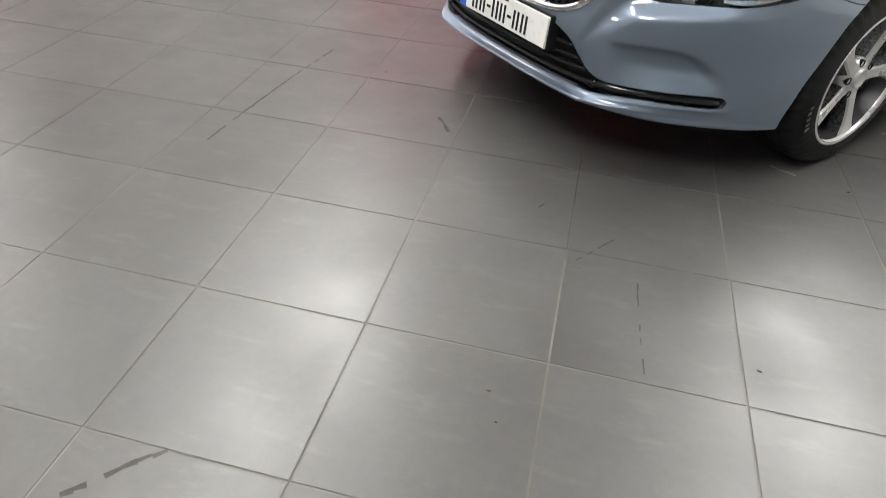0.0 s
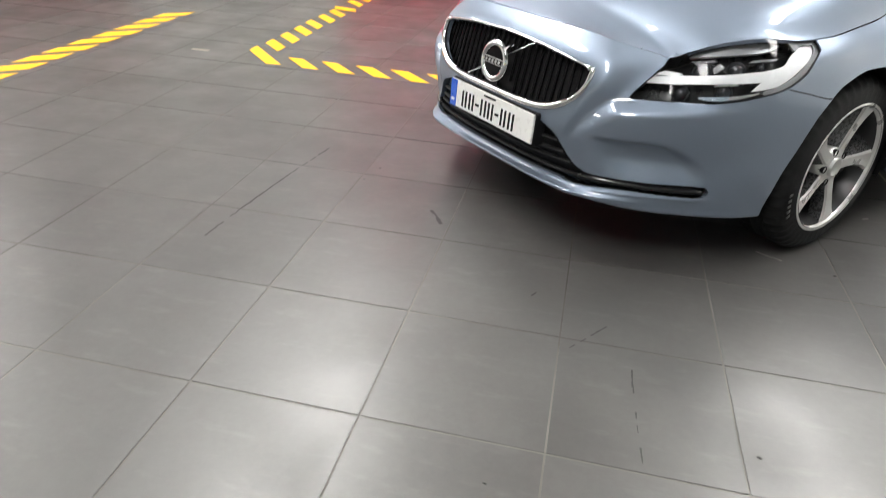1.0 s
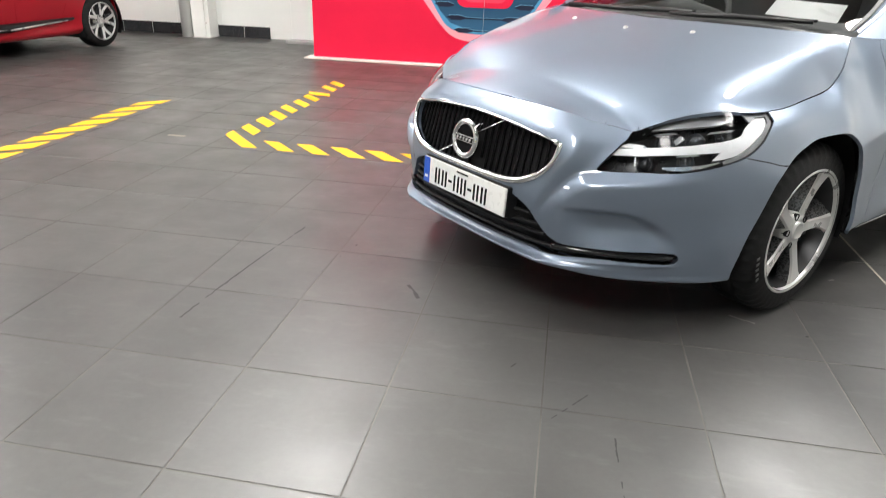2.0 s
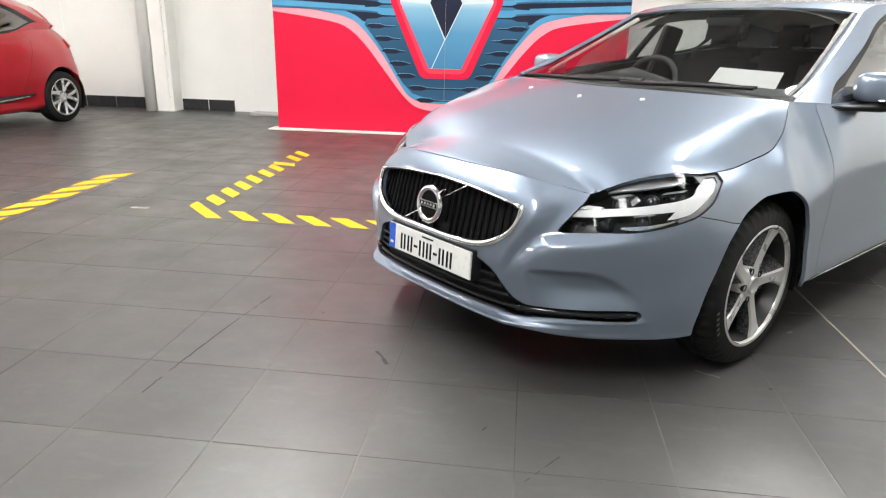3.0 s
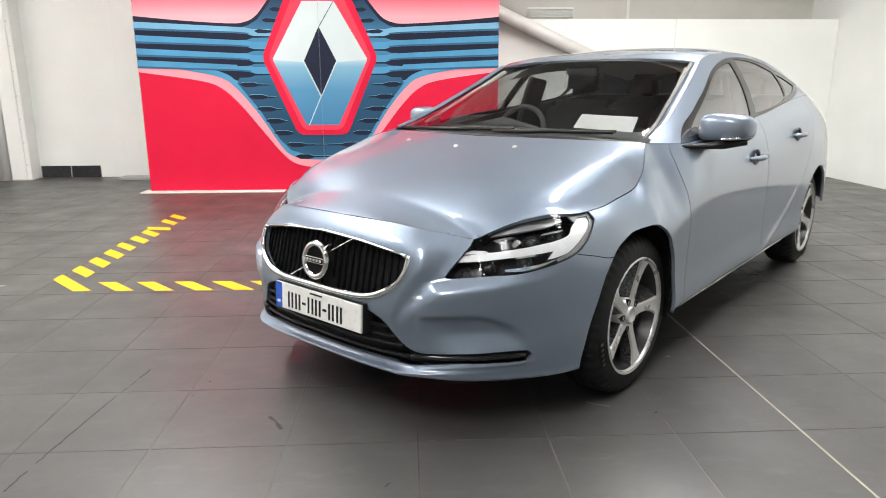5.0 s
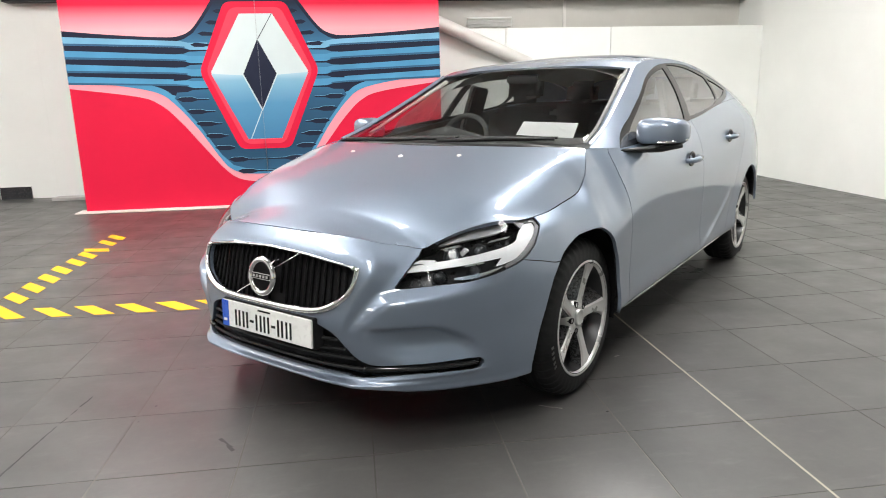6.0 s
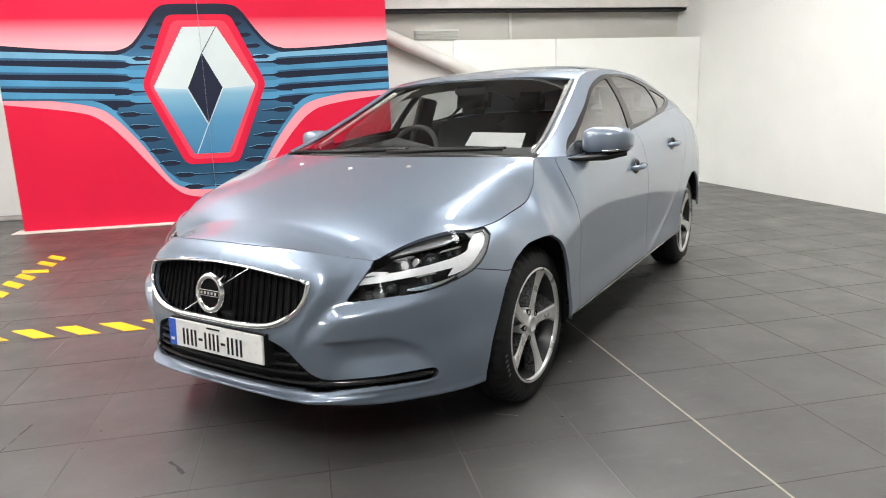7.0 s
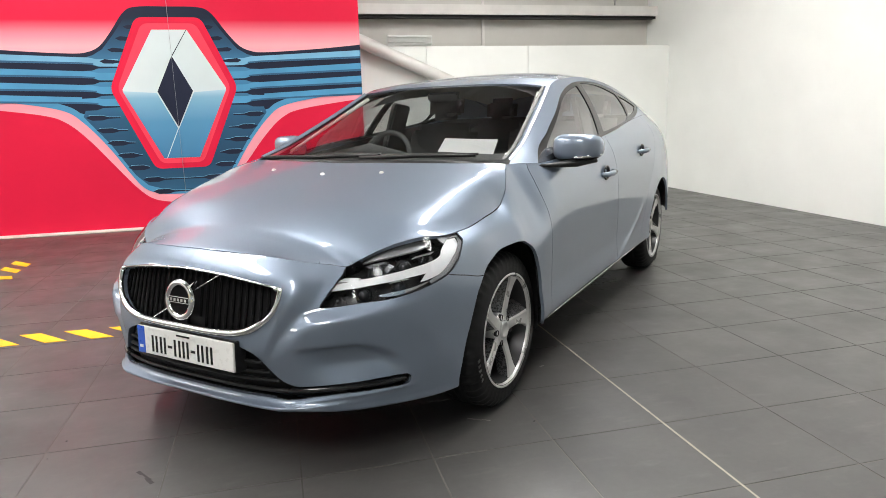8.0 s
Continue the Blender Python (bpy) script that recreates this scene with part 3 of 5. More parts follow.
def sheet(data, mirror=0, gap=0.0016, lip=0.012, offset=0.0, centre=False, bm=None, rim_only=False):
    """A panel as a mesh: edges drawn back by the shut gap and folded inwards. mirror 0: left, 1: right, 2: both, joined."""
    pts, quads = data[:2]
    bm = bm or bmesh.new()
    for flip in ((0,), (1,), (0, 1))[mirror]:
        use = np.unique(quads)
        sgn = np.array([-1.0 if flip else 1.0, 1, 1])
        made = {i: bm.verts.new(pts[i] * sgn) for i in use}
        faces = []
        for q in quads:
            ids = list(dict.fromkeys(q))
            co = [tuple(np.round(pts[i], 5)) for i in ids]
            if len(ids) < 3 or len(set(co)) < 3:
                continue
            try:
                faces.append(bm.faces.new([made[i] for i in (ids[::-1] if flip else ids)]))
            except ValueError:
                pass
    bmesh.ops.remove_doubles(bm, verts=bm.verts[:], dist=0.0004)
    bm.normal_update()
    if offset:
        for v, n in [(v, v.normal.copy()) for v in bm.verts]:
            v.co += n * offset
    skin = bm.faces[:]
    if lip or gap:
        edge = [e for e in bm.edges if e.is_boundary and not (centre and all(abs(v.co.x) < 1e-4 for v in e.verts))]
        vs = {v for e in edge for v in e.verts}
        move = {}
        for v in vs:
            inner = [e.other_vert(v).co for e in v.link_edges if not e.is_boundary]
            if inner and gap:
                d = sum((c - v.co for c in inner), Vector()) / len(inner)
                if d.length > 1e-6:
                    move[v] = d.normalized() * min(gap, d.length * 0.4)
        norm = {v: v.normal.copy() for v in vs}
        for v, d in move.items():
            v.co += d
        if lip:
            made = {v: bm.verts.new(v.co - norm[v] * lip) for v in vs}
            for e in edge:
                a, b = e.verts
                f = e.link_faces[0]
                ring = [l.vert for l in f.loops]
                if ring[(ring.index(a) + 1) % len(ring)] is b:
                    a, b = b, a
                bm.faces.new((a, b, made[b], made[a]))
                e.smooth = False
    if rim_only:
        bmesh.ops.delete(bm, geom=skin, context="FACES_ONLY")
    return bm


def coons(bottom, top, left, right, nu, nv, shape=None):
    """A patch between four curves of a parameter from 0 to 1 (bottom, top run along u; left, right along v)."""
    u, v = np.linspace(0, 1, nu), np.linspace(0, 1, nv)
    B, T, L, R = bottom(u)[:, None], top(u)[:, None], left(v)[None], right(v)[None]
    uu, vv = u[:, None, None], v[None, :, None]
    p = (1 - vv) * B + vv * T + (1 - uu) * L + uu * R - ((1 - uu) * (1 - vv) * B[:1] + uu * (1 - vv) * B[-1:] + (1 - uu) * vv * T[:1] + uu * vv * T[-1:])
    if shape is not None:
        p[..., 2] += shape(uu[..., 0] + 0 * vv[..., 0], vv[..., 0] + 0 * uu[..., 0])
    idx = np.arange(nu * nv).reshape(nu, nv)
    quads = np.stack([idx[:-1, :-1], idx[1:, :-1], idx[1:, 1:], idx[:-1, 1:]], -1).reshape(-1, 4)
    return p.reshape(-1, 3), quads, set()


def unit(curve, a=0.0, b=None):
    """A curve from catmull() or any function of length, reparametrised to 0..1."""
    b = curve.length if b is None else b
    return lambda u: curve(a + (b - a) * np.asarray(u, float))


# ---- wheels ----
M_TYRE = plain("tyre rubber", (0.011, 0.011, 0.0115), 0.6, vary=0.2, scale=18, grain=0.15, spec=0.2)
M_LETTER = plain("scuffed rubber lettering", (0.045, 0.045, 0.045), 0.6, vary=0.3, scale=40)
M_ALLOY = plain("machined alloy", (0.58, 0.58, 0.57), 0.3, 0.5, vary=0.03, scale=1.5)
M_ALLOY_D = plain("grey painted alloy", (0.03, 0.03, 0.032), 0.38, 0.4, vary=0.04, scale=4)
M_FLANK = plain("satin grey alloy", (0.11, 0.111, 0.115), 0.28, 0.6, vary=0.06, scale=20)
M_DISC = plain("brake disc steel", (0.06, 0.058, 0.056), 0.4, 0.9, vary=0.03, scale=4)
M_STRIP = plain("satin metal strip", (0.5, 0.5, 0.5), 0.45, 0.4, vary=0.05)
M_CHROME = plain("chrome", (0.82, 0.83, 0.84), 0.07, 1.0, vary=0.02)
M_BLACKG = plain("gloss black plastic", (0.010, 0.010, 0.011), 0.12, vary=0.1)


def tyre_mesh(r=0.317, rim=0.236, half=0.101):
    prof = []
    for k in range(25):
        q = k / 24
        a = -half + 2 * half * q
        edge = abs(2 * q - 1)
        rad = rim + (r - rim) * (1 - edge ** 6) ** 0.5 if edge < 0.999 else rim
        prof.append((a * (1 + 0.04 * math.sin(math.pi * min(1, (rad - rim) / (r - rim)))), rad - 0.006 * (edge > 0.6) * edge ** 6))
    bm = lathe(prof, 144)
    # tread: blocks parted by slots across the shoulders, and grooves round the middle
    bm.verts.ensure_lookup_table()
    for n, v in enumerate(bm.verts):
        k, ring = n % 144, n // 144
        f = abs(2 * ring / 24 - 1)
        slot = (0.40 < f < 0.84 and (k + (ring > 12)) % 3 == 0) or ring in (9, 15)
        if slot:
            rad = math.hypot(v.co.y, v.co.z)
            v.co.y, v.co.z = v.co.y * (rad - 0.009) / rad, v.co.z * (rad - 0.009) / rad
    return bm


def wheel(parent, x, y, z, side, spokes=5, name="wheel", style="blade", turn=0.0, r=0.317, rim=0.236):
    """A wheel whose outer face looks along +x of its own frame; side -1 turns it round."""
    w = new(name)
    w.parent = parent
    w.matrix_basis = pose(x, y, z, turn, 0, 0 if side > 0 else 180)
    part("tyre", tyre_mesh(r, rim), M_TYRE, w, smooth=True)
    rb = lathe([(-0.09, rim + 0.004), (-0.085, rim - 0.018), (-0.02, rim - 0.05), (0.05, rim - 0.022), (0.088, rim - 0.012)], 72)
    part("rim", rb, M_ALLOY_D, w, "grey inner rim barrel", smooth=True)
    part("rim_lip", lathe([(0.088, rim - 0.010), (0.098, rim - 0.007), (0.1025, rim - 0.001), (0.101, rim + 0.006), (0.09, rim + 0.007)], 72), M_ALLOY, w, smooth=True)
    part("brake_disc", lathe([(0.0, 0.03), (0.0, 0.150), (0.02, 0.150), (0.02, 0.03)], 48), M_DISC, w, smooth=False)
    cal = box((-0.02, 0.085, -0.07), (0.045, 0.165, 0.07), 0.012)
    part("brake_caliper", cal, M_ALLOY_D, w)
    part("dust_plate", lathe([(-0.03, 0.0), (-0.03, rim - 0.03)], 40), M_ALLOY_D, w)
    n = spokes
    for k in range(n):
        q0 = 2 * math.pi * k / n
        rows, face, under = 14, [], []
        bm, bd = bmesh.new(), bmesh.new()
        for i in range(rows):
            f = i / (rows - 1)
            rad = 0.045 + (rim - 0.052) * f
            if style == "blade":
                bend = q0 + 0.035 * math.sin(math.pi * f) - 0.05 * f
                wide = (0.0165 + 0.010 * (1 - f) ** 3 + 0.006 * f + 0.020 * f ** 4) / rad
            else:
                bend, wide = math.pi * 0.4 * (k // 2) + (1 if k % 2 else -1) * (0.05 + 0.24 * f), (0.017 + 0.003 * f) / rad
            out = 0.074 + 0.017 * f ** 1.4
            row = []
            for a, dx in ((-wide, -0.006), (-wide * 0.72, 0.0), (wide * 0.72, 0.0), (wide, -0.006), (wide + (0.014 + 0.044 * f) / rad if style == "blade" else wide * 1.35, -0.056), (-wide * 1.1, -0.052)):
                row.append((out + dx, rad * math.cos(bend + a), rad * math.sin(bend + a)))
            face.append([bm.verts.new(p) for p in row[:4]])
            under.append([bd.verts.new(p) for p in (row[3], row[4], row[5], row[0])])
        for a, b in zip(face, face[1:]):
            for j in range(3):
                bm.faces.new((a[j], a[j + 1], b[j + 1], b[j]))
        for a, b in zip(under, under[1:]):
            for j in range(3):
                bd.faces.new((a[j], a[j + 1], b[j + 1], b[j]))
        sp = part("spoke", bm, M_ALLOY, w, smooth=False)
        part("spoke_flank", bd, M_FLANK, sp, "satin grey spoke sides")
        bolt = lathe([(0.060, 0.0135), (0.0775, 0.013), (0.0775, 0.010), (0.066, 0.009), (0.066, 0.001)], 12, centre=(0.0, 0.057 * math.cos(q0 + math.pi / n), 0.057 * math.sin(q0 + math.pi / n)))
        part("wheel_bolt", bolt, M_DARK, w)
    part("hub", lathe([(0.02, 0.072), (0.066, 0.070), (0.074, 0.062), (0.076, 0.036)], 40), M_ALLOY, w, smooth=True)
    part("hub_cap", lathe([(0.070, 0.036), (0.084, 0.034), (0.086, 0.028), (0.083, 0.026), (0.084, 0.0005)], 32), M_ALLOY, w, "round alloy centre cap", smooth=True)
    return w


# ---- the blue hatchback ----
CAR = pose(1.142, 2.27, 0, 0, 0, -43.6)
M_BLUE = car_paint("slate blue metallic paint", (0.205, 0.252, 0.326), 0.10)
M_GLASS = clear("windscreen glass", (0.92, 0.94, 0.935), base=0.02)
M_SIDE = clear("side glass", (0.80, 0.84, 0.83), base=0.36)
M_LENS = clear("lamp lens", (0.94, 0.95, 0.96), 0.02, 0.02)
M_WHITE = plain("white plastic", (0.80, 0.80, 0.80), 0.35, vary=0.03)
M_CABIN = plain("dark cabin trim", (0.018, 0.019, 0.019), 0.65, vary=0.15, grain=0.15)
M_SEAT = plain("dark seat cloth", (0.018, 0.018, 0.02), 0.85, vary=0.2, scale=30, grain=0.3)
M_LIGHTT = plain("pale roof lining", (0.42, 0.405, 0.37), 0.9, vary=0.06)

PLAN = [(0, -.880), (.15, -.878), (.30, -.865), (.44, -.825), (.565, -.735), (.69, -.595), (.785, -.43), (.85, -.22), (.885, .05), (.89, .25), (.888, .45), (.88, 1.0),
        (.88, 1.5), (.885, 2.2), (.888, 2.62), (.868, 2.95), (.79, 3.2), (.62, 3.36), (.3, 3.43), (0, 3.44)]
SKIRT = Skirt(PLAN, [
    (0, [(.13, .222), (.03, .229), (.008, .242), (.032, .266), (.012, .38), (.0, .45), (.02, .57), (.05, .680), (.115, .733)]),
    (2, [(.13, .220), (.03, .227), (.008, .241), (.031, .266), (.010, .38), (.0, .46), (.025, .57), (.055, .665), (.12, .727)]),
    (3, [(.125, .214), (.03, .222), (.008, .240), (.026, .267), (.012, .38), (.0, .465), (.018, .565), (.057, .655), (.12, .714)]),
    (4, [(.12, .200), (.03, .208), (.014, .236), (.02, .272), (.015, .38), (.0, .47), (.01, .555), (.058, .632), (.122, .691)]),
    (4.33, [(.117, .197), (.028, .206), (.016, .235), (.016, .277), (.012, .384), (.0, .478), (.01, .56), (.055, .625), (.12, .680)]),
    (4.66, [(.113, .195), (.026, .205), (.015, .235), (.013, .285), (.010, .388), (.0, .486), (.01, .572), (.05, .645), (.112, .705)]),
    (5, [(.11, .192), (.025, .204), (.014, .235), (.01, .294), (.008, .393), (.0, .495), (.01, .585), (.045, .662), (.107, .729)]),
    (5.5, [(.105, .188), (.022, .202), (.012, .235), (.005, .31), (.004, .405), (.0, .507), (.01, .60), (.038, .680), (.10, .750)]),
    (6, [(.10, .185), (.02, .20), (.01, .235), (.0, .33), (.0, .42), (.0, .52), (.01, .634), (.036, .697), (.095, .758)]),
    (6.5, [(.10, .182), (.02, .20), (.005, .248), (.0, .345), (.0, .44), (.0, .54), (.009, .616), (.034, .697), (.090, .751)]),
    (7, [(.10, .18), (.02, .20), (.0, .26), (.0, .36), (.0, .46), (.0, .525), (.007, .594), (.036, .705), (.092, .757)]),
    (7.5, [(.10, .18), (.02, .205), (.0, .26), (.0, .36), (.0, .46), (.0, .55), (.009, .625), (.048, .718), (.10, .778)]),
    (8, [(.10, .18), (.02, .21), (.0, .26), (.0, .36), (.0, .46), (.0, .60), (.010, .68), (.054, .752), (.108, .803)]),
    (8.35, [(.093, .18), (.02, .213), (.0, .274), (.002, .38), (.0, .49), (.0, .62), (.030, .715), (.078, .795), (.114, .852)]),
    (8.65, [(.087, .18), (.02, .217), (.0, .287), (.003, .40), (.0, .52), (.0, .64), (.042, .738), (.092, .832), (.135, .908)]),
    (9, [(.08, .18), (.02, .22), (.0, .30), (.005, .42), (.0, .55), (.0, .66), (.044, .756), (.106, .866), (.165, .957)]),
    (9.5, [(.13, .195), (.075, .235), (.012, .28), (.010, .42), (.003, .555), (.0, .67), (.020, .770), (.068, .872), (.122, .953)]),
    (10, [(.15, .20), (.10, .238), (.020, .276), (.014, .42), (.006, .56), (.0, .68), (.010, .78), (.045, .878), (.088, .948)]),
    (12, [(.15, .20), (.10, .242), (.020, .282), (.016, .42), (.007, .56), (.0, .70), (.002, .82), (.025, .94), (.07, 1.035)]),
    (13, [(.15, .20), (.10, .242), (.020, .282), (.015, .42), (.004, .58), (.0, .72), (.003, .86), (.035, 1.0), (.11, 1.10)]),
    (14, [(.08, .20), (.02, .24), (.0, .30), (.0, .42), (.0, .58), (.0, .72), (.004, .86), (.035, .99), (.13, 1.12)]),
    (16, [(.10, .20), (.02, .24), (.0, .30), (.0, .42), (.0, .58), (.02, .72), (.06, .86), (.14, 1.0), (.24, 1.12)]),
    (19, [(.10, .20), (.02, .24), (.0, .30), (.0, .42), (.03, .58), (.08, .72), (.14, .86), (.22, 1.0), (.30, 1.12)]),
])


def ease(x):
    x = np.clip(x, 0, 1)
    return x * x * (3 - 2 * x)


def ramp01(x, w=0.06):
    """A straight ramp from 0 to 1 with slightly rounded ends."""
    sp = lambda q: np.logaddexp(0, q / w) * w
    return sp(x) - sp(x - 1)


CREST = spline([.33, .36, .408, .45, .499, .554, .58, .621, .692], [.40, .37, .352, .366, .384, .409, .43, .456, .471])
FOOT = spline([.33, .408, .453, .497, .517, .55, .57, .60, .64, .692], [.42, .375, .393, .425, .445, .482, .500, .516, .535, .552])
DEPTH = spline([.30, .38, .45, .50, .56, .62, .70, .74, .80], [0, 0, .012, .024, .034, .027, .008, 0, 0])


def nose_relief(x, y, z, s):
    """The proud centre round the grille, the set-back flank beside it, the shelf under the lamps and the hollow cheek; positive is inwards."""
    near = ease((0.95 - s) / 0.25)
    crest, foot, depth = CREST(z), FOOT(z), DEPTH(z)
    flank = depth * ramp01((x - crest) / (foot - crest), .08)
    shelf = ramp01((z - np.interp(x, [.42, .488, .532, .582, .651, .75], [.507, .525, .531, .539, .547, .562])) / .028, .10)
    back = 1 - ramp01((x - foot) / .05, .15)
    set_back = flank * np.maximum(shelf * ease((.82 - x) / .24), back)
    bulge = -0.006 * ease(1 + (z - .53 - .2 * (x - .5)) / .085) * (1 - shelf) * ease((x - .43) / .05) * ease((.80 - x) / .22)
    cheek = 0.030 * ease((x - .405 - .35 * (.45 - z)) / .13) * ramp01((.722 - .075 * (np.clip(z - .33, 0, 1) / .10) ** 2 - x) / .030, .12) * ease((z - .285) / .10) * ramp01((.446 - z) / .018, .12)
    lip = -0.014 * np.exp(-np.sqrt((x - .385) ** 2 + .006 ** 2) / .10) * ease((.260 - z) / .022)
    crest_z = np.interp(x, [.385, .46, .62, .72], [.246, .255, .265, .270])
    lip = lip - 0.009 * np.exp(-np.sqrt((z - crest_z) ** 2 + .002 ** 2) / .010) * ease((x - .37) / .05) * ease((.745 - x) / .05) * (y < 0)
    # swept crease low on the rear door, rising to the wheel arch
    line = np.interp(y, [1.3, 1.55, 1.8, 1.95, 2.1, 2.25], [.27, .30, .385, .455, .55, .66])
    sweep = ease((y - 1.35) / .25) * ease((2.15 - y) / .12) * np.where(z < line, np.exp((z - line) / .05), np.exp((line - z) / .012))
    return near * (cheek + set_back) + bulge + lip - 0.007 * sweep


SKIRT.relief = nose_relief
S_CORNER, S_COWL = SKIRT.key(4.33), SKIRT.key(9)     # the hood's front corner and its corner at the windscreen
HUB = 0.315

# outlines in the front view (x, z) and the side view (y, z)
GRILLE = [(-.03, .680), (.195, .667), (.36, .645), (.410, .632), (.400, .585), (.370, .543), (.315, .508), (.255, .490), (.16, .483), (-.03, .483)]
LAMP_IN = [(.523, .566), (.543, .596), (.577, .639), (.603, .665)]
LAMP_OUT = [(.838, .730), (.829, .702), (.818, .664), (.796, .628), (.753, .601), (.698, .582), (.639, .574), (.577, .568)]
INTAKE = [(-.03, .455), (.22, .455), (.27, .442), (.324, .416), (.369, .364), (.403, .329), (.448, .309), (.507, .306), (.591, .307), (.668, .311), (.712, .312), (.722, .305), (.724, .294), (.721, .284), (.708, .278), (.59, .277), (.503, .272), (.398, .263), (.29, .266), (-.03, .264)]
AXLE_F, AXLE_R = .004, 2.625


def lamp_outline():
    """The headlight in the skin's chart: its top edge is the hood's edge."""
    top = [(S_CORNER, 1.0), (S_CORNER + .01, 1.06), (SKIRT.key(5.5), 1.06), (SKIRT.key(6.70), 1.06), (SKIRT.key(6.77), .985)]
    inner = SKIRT.from_front(fine(LAMP_IN, 5, (0, 3))[:-5])
    outer = SKIRT.from_front(fine(LAMP_OUT + LAMP_IN[:1], 5, (0, 8))[:-5])
    return np.concatenate([inner, top, outer])


ARCH_F = [(-.36, .17), (-.357, .236), (-.345, .302), (-.325, .379), (-.292, .46), (-.25, .555), (-.208, .608), (-.143, .646), (-.063, .668), (.03, .675), (.10, .66), (.155, .622), (.21, .545), (.25, .45), (.27, .35), (.272, .285), (.30, .255), (.36, .235), (.37, .1)]


def arch(cy, r=0.305, n=40):
    return np.array([(cy + r * math.cos(q), HUB + 0.01 + r * 1.13 * math.sin(q)) for q in np.linspace(-0.9, math.pi + 0.9, n)])


def build_car():
    car = thing("car", "slate blue metallic five-door hatchback parked on grey tiles", "car", CAR)
    rail = catmull([(.722, .30, .966), (.705, .46, 1.02), (.673, .665, 1.104), (.644, .84, 1.18), (.616, 1.0, 1.253), (.598, 1.10, 1.298), (.588, 1.45, 1.352), (.59, 1.9, 1.350), (.60, 2.35, 1.303), (.61, 2.75, 1.225), (.62, 3.02, 1.150)])
    rs = np.linspace(0, rail.length, 300)
    rail_y = lambda y: rail(np.interp(np.asarray(y, float) + 0.03, rail(rs)[:, 1], rs))
    ss = np.linspace(S_COWL, SKIRT.plan.keys[15], 300)
    top = SKIRT.at(ss, np.ones(300))
    belt_y = lambda y: np.stack([np.interp(y, top[:, 1], top[:, k]) for k in range(3)], -1)
    band = Band(belt_y, rail_y)

    # -- lower body --
    side = SKIRT.from_side
    f = SKIRT.from_front
    lamp = lamp_outline()
    grille = f(fine(GRILLE, 5, (0, 3, 9)))
    grille[:, 0] = np.where(grille[:, 0] < 0.02, -0.05, grille[:, 0])
    intake = f(fine(INTAKE, 5, (0, 1, 19)))
    intake[:, 0] = np.where(intake[:, 0] < 0.02, -0.05, intake[:, 0])
    skirt_end = np.interp(2.86, SKIRT.plan(SKIRT.side)[:, 1], SKIRT.side)
    tuck = np.array([(skirt_end, -.2), (skirt_end, .35), (SKIRT.smax + .1, .33), (SKIRT.smax + .1, -.2)])
    a_f, a_r = fine(side(ARCH_F), 5, (0, 18)), side(arch(AXLE_R))
    for a in (a_f, a_r):
        a[:, 1] = np.where(a[:, 1] < 0.02, -0.2, a[:, 1])
    vb = lambda y, z: side([(y, z)])[0]
    bumper = np.array([(-.1, -.1), (vb(-.2, .3)[0], -.1), (vb(-.2, .3)[0], .75), (SKIRT.key(6), .75), (S_CORNER + .06, .93), (S_CORNER + .003, 1.0), (S_CORNER + .003, 1.1), (-.1, 1.1)])
    door_f = fine(side([(.40, .27), (.39, .45), (.372, .62), (.352, .74), (.342, .84), (.35, .93), (.37, 1.2), (1.40, 1.2), (1.43, .9), (1.49, .6), (1.54, .27)]), 4, (0, 6, 7, 10))
    door_f[:, 1] = np.where(door_f[:, 1] > .985, 1.1, door_f[:, 1])
    door_r = fine(side([(1.54, .27), (1.49, .6), (1.43, .9), (1.40, 1.2), (2.36, 1.2), (2.42, 1.02), (2.35, .83), (2.23, .62), (2.16, .45), (2.06, .30), (1.99, .27)]), 4, (0, 3, 4, 10))
    door_r[:, 1] = np.where(door_r[:, 1] > .985, 1.1, door_r[:, 1])
    sill = np.array([(vb(.30, .3)[0], -.1), (vb(.30, .3)[0], .18)] + [tuple(side([(y, .262)])[0]) for y in (.42, .8, 1.2, 1.6, 1.98)] + [(vb(2.45, .3)[0], .19), (vb(2.45, .3)[0], -.1)])
    fender = np.array([(vb(-.60, .6)[0], -.1), (vb(-.60, .6)[0], 1.1), (vb(.40, .9)[0] + .3, 1.1), (vb(.40, .9)[0] + .3, -.1)])
    tail = np.array([(SKIRT.plan.keys[15], -.1), (SKIRT.plan.keys[15], .62), (SKIRT.smax + .1, .62), (SKIRT.smax + .1, -.1)])
    us = np.concatenate([np.linspace(0, 1.2, 260), np.linspace(1.2, 2.6, 160)[1:], np.linspace(2.6, SKIRT.smax, 160)[1:]])
    vs = np.linspace(0, 1, 121)
    cut = panels(SKIRT, us, vs, [("lamp", lamp), ("grille", grille), ("intake", intake), ("void", a_f), ("void", a_r), ("void", tuck), ("bumper", bumper), ("door_f", door_f), ("door_r", door_r),
                                 ("sill", sill), ("fender", fender), ("tail", tail)], rest="quarter")
    part("front_bumper", sheet(cut["bumper"], 2, gap=0.002, lip=0.022, centre=True), M_BLUE, car, smooth=True)
    part("rear_bumper", sheet(cut["tail"], 2, centre=True), M_BLUE, car, smooth=True)
    doors = {}
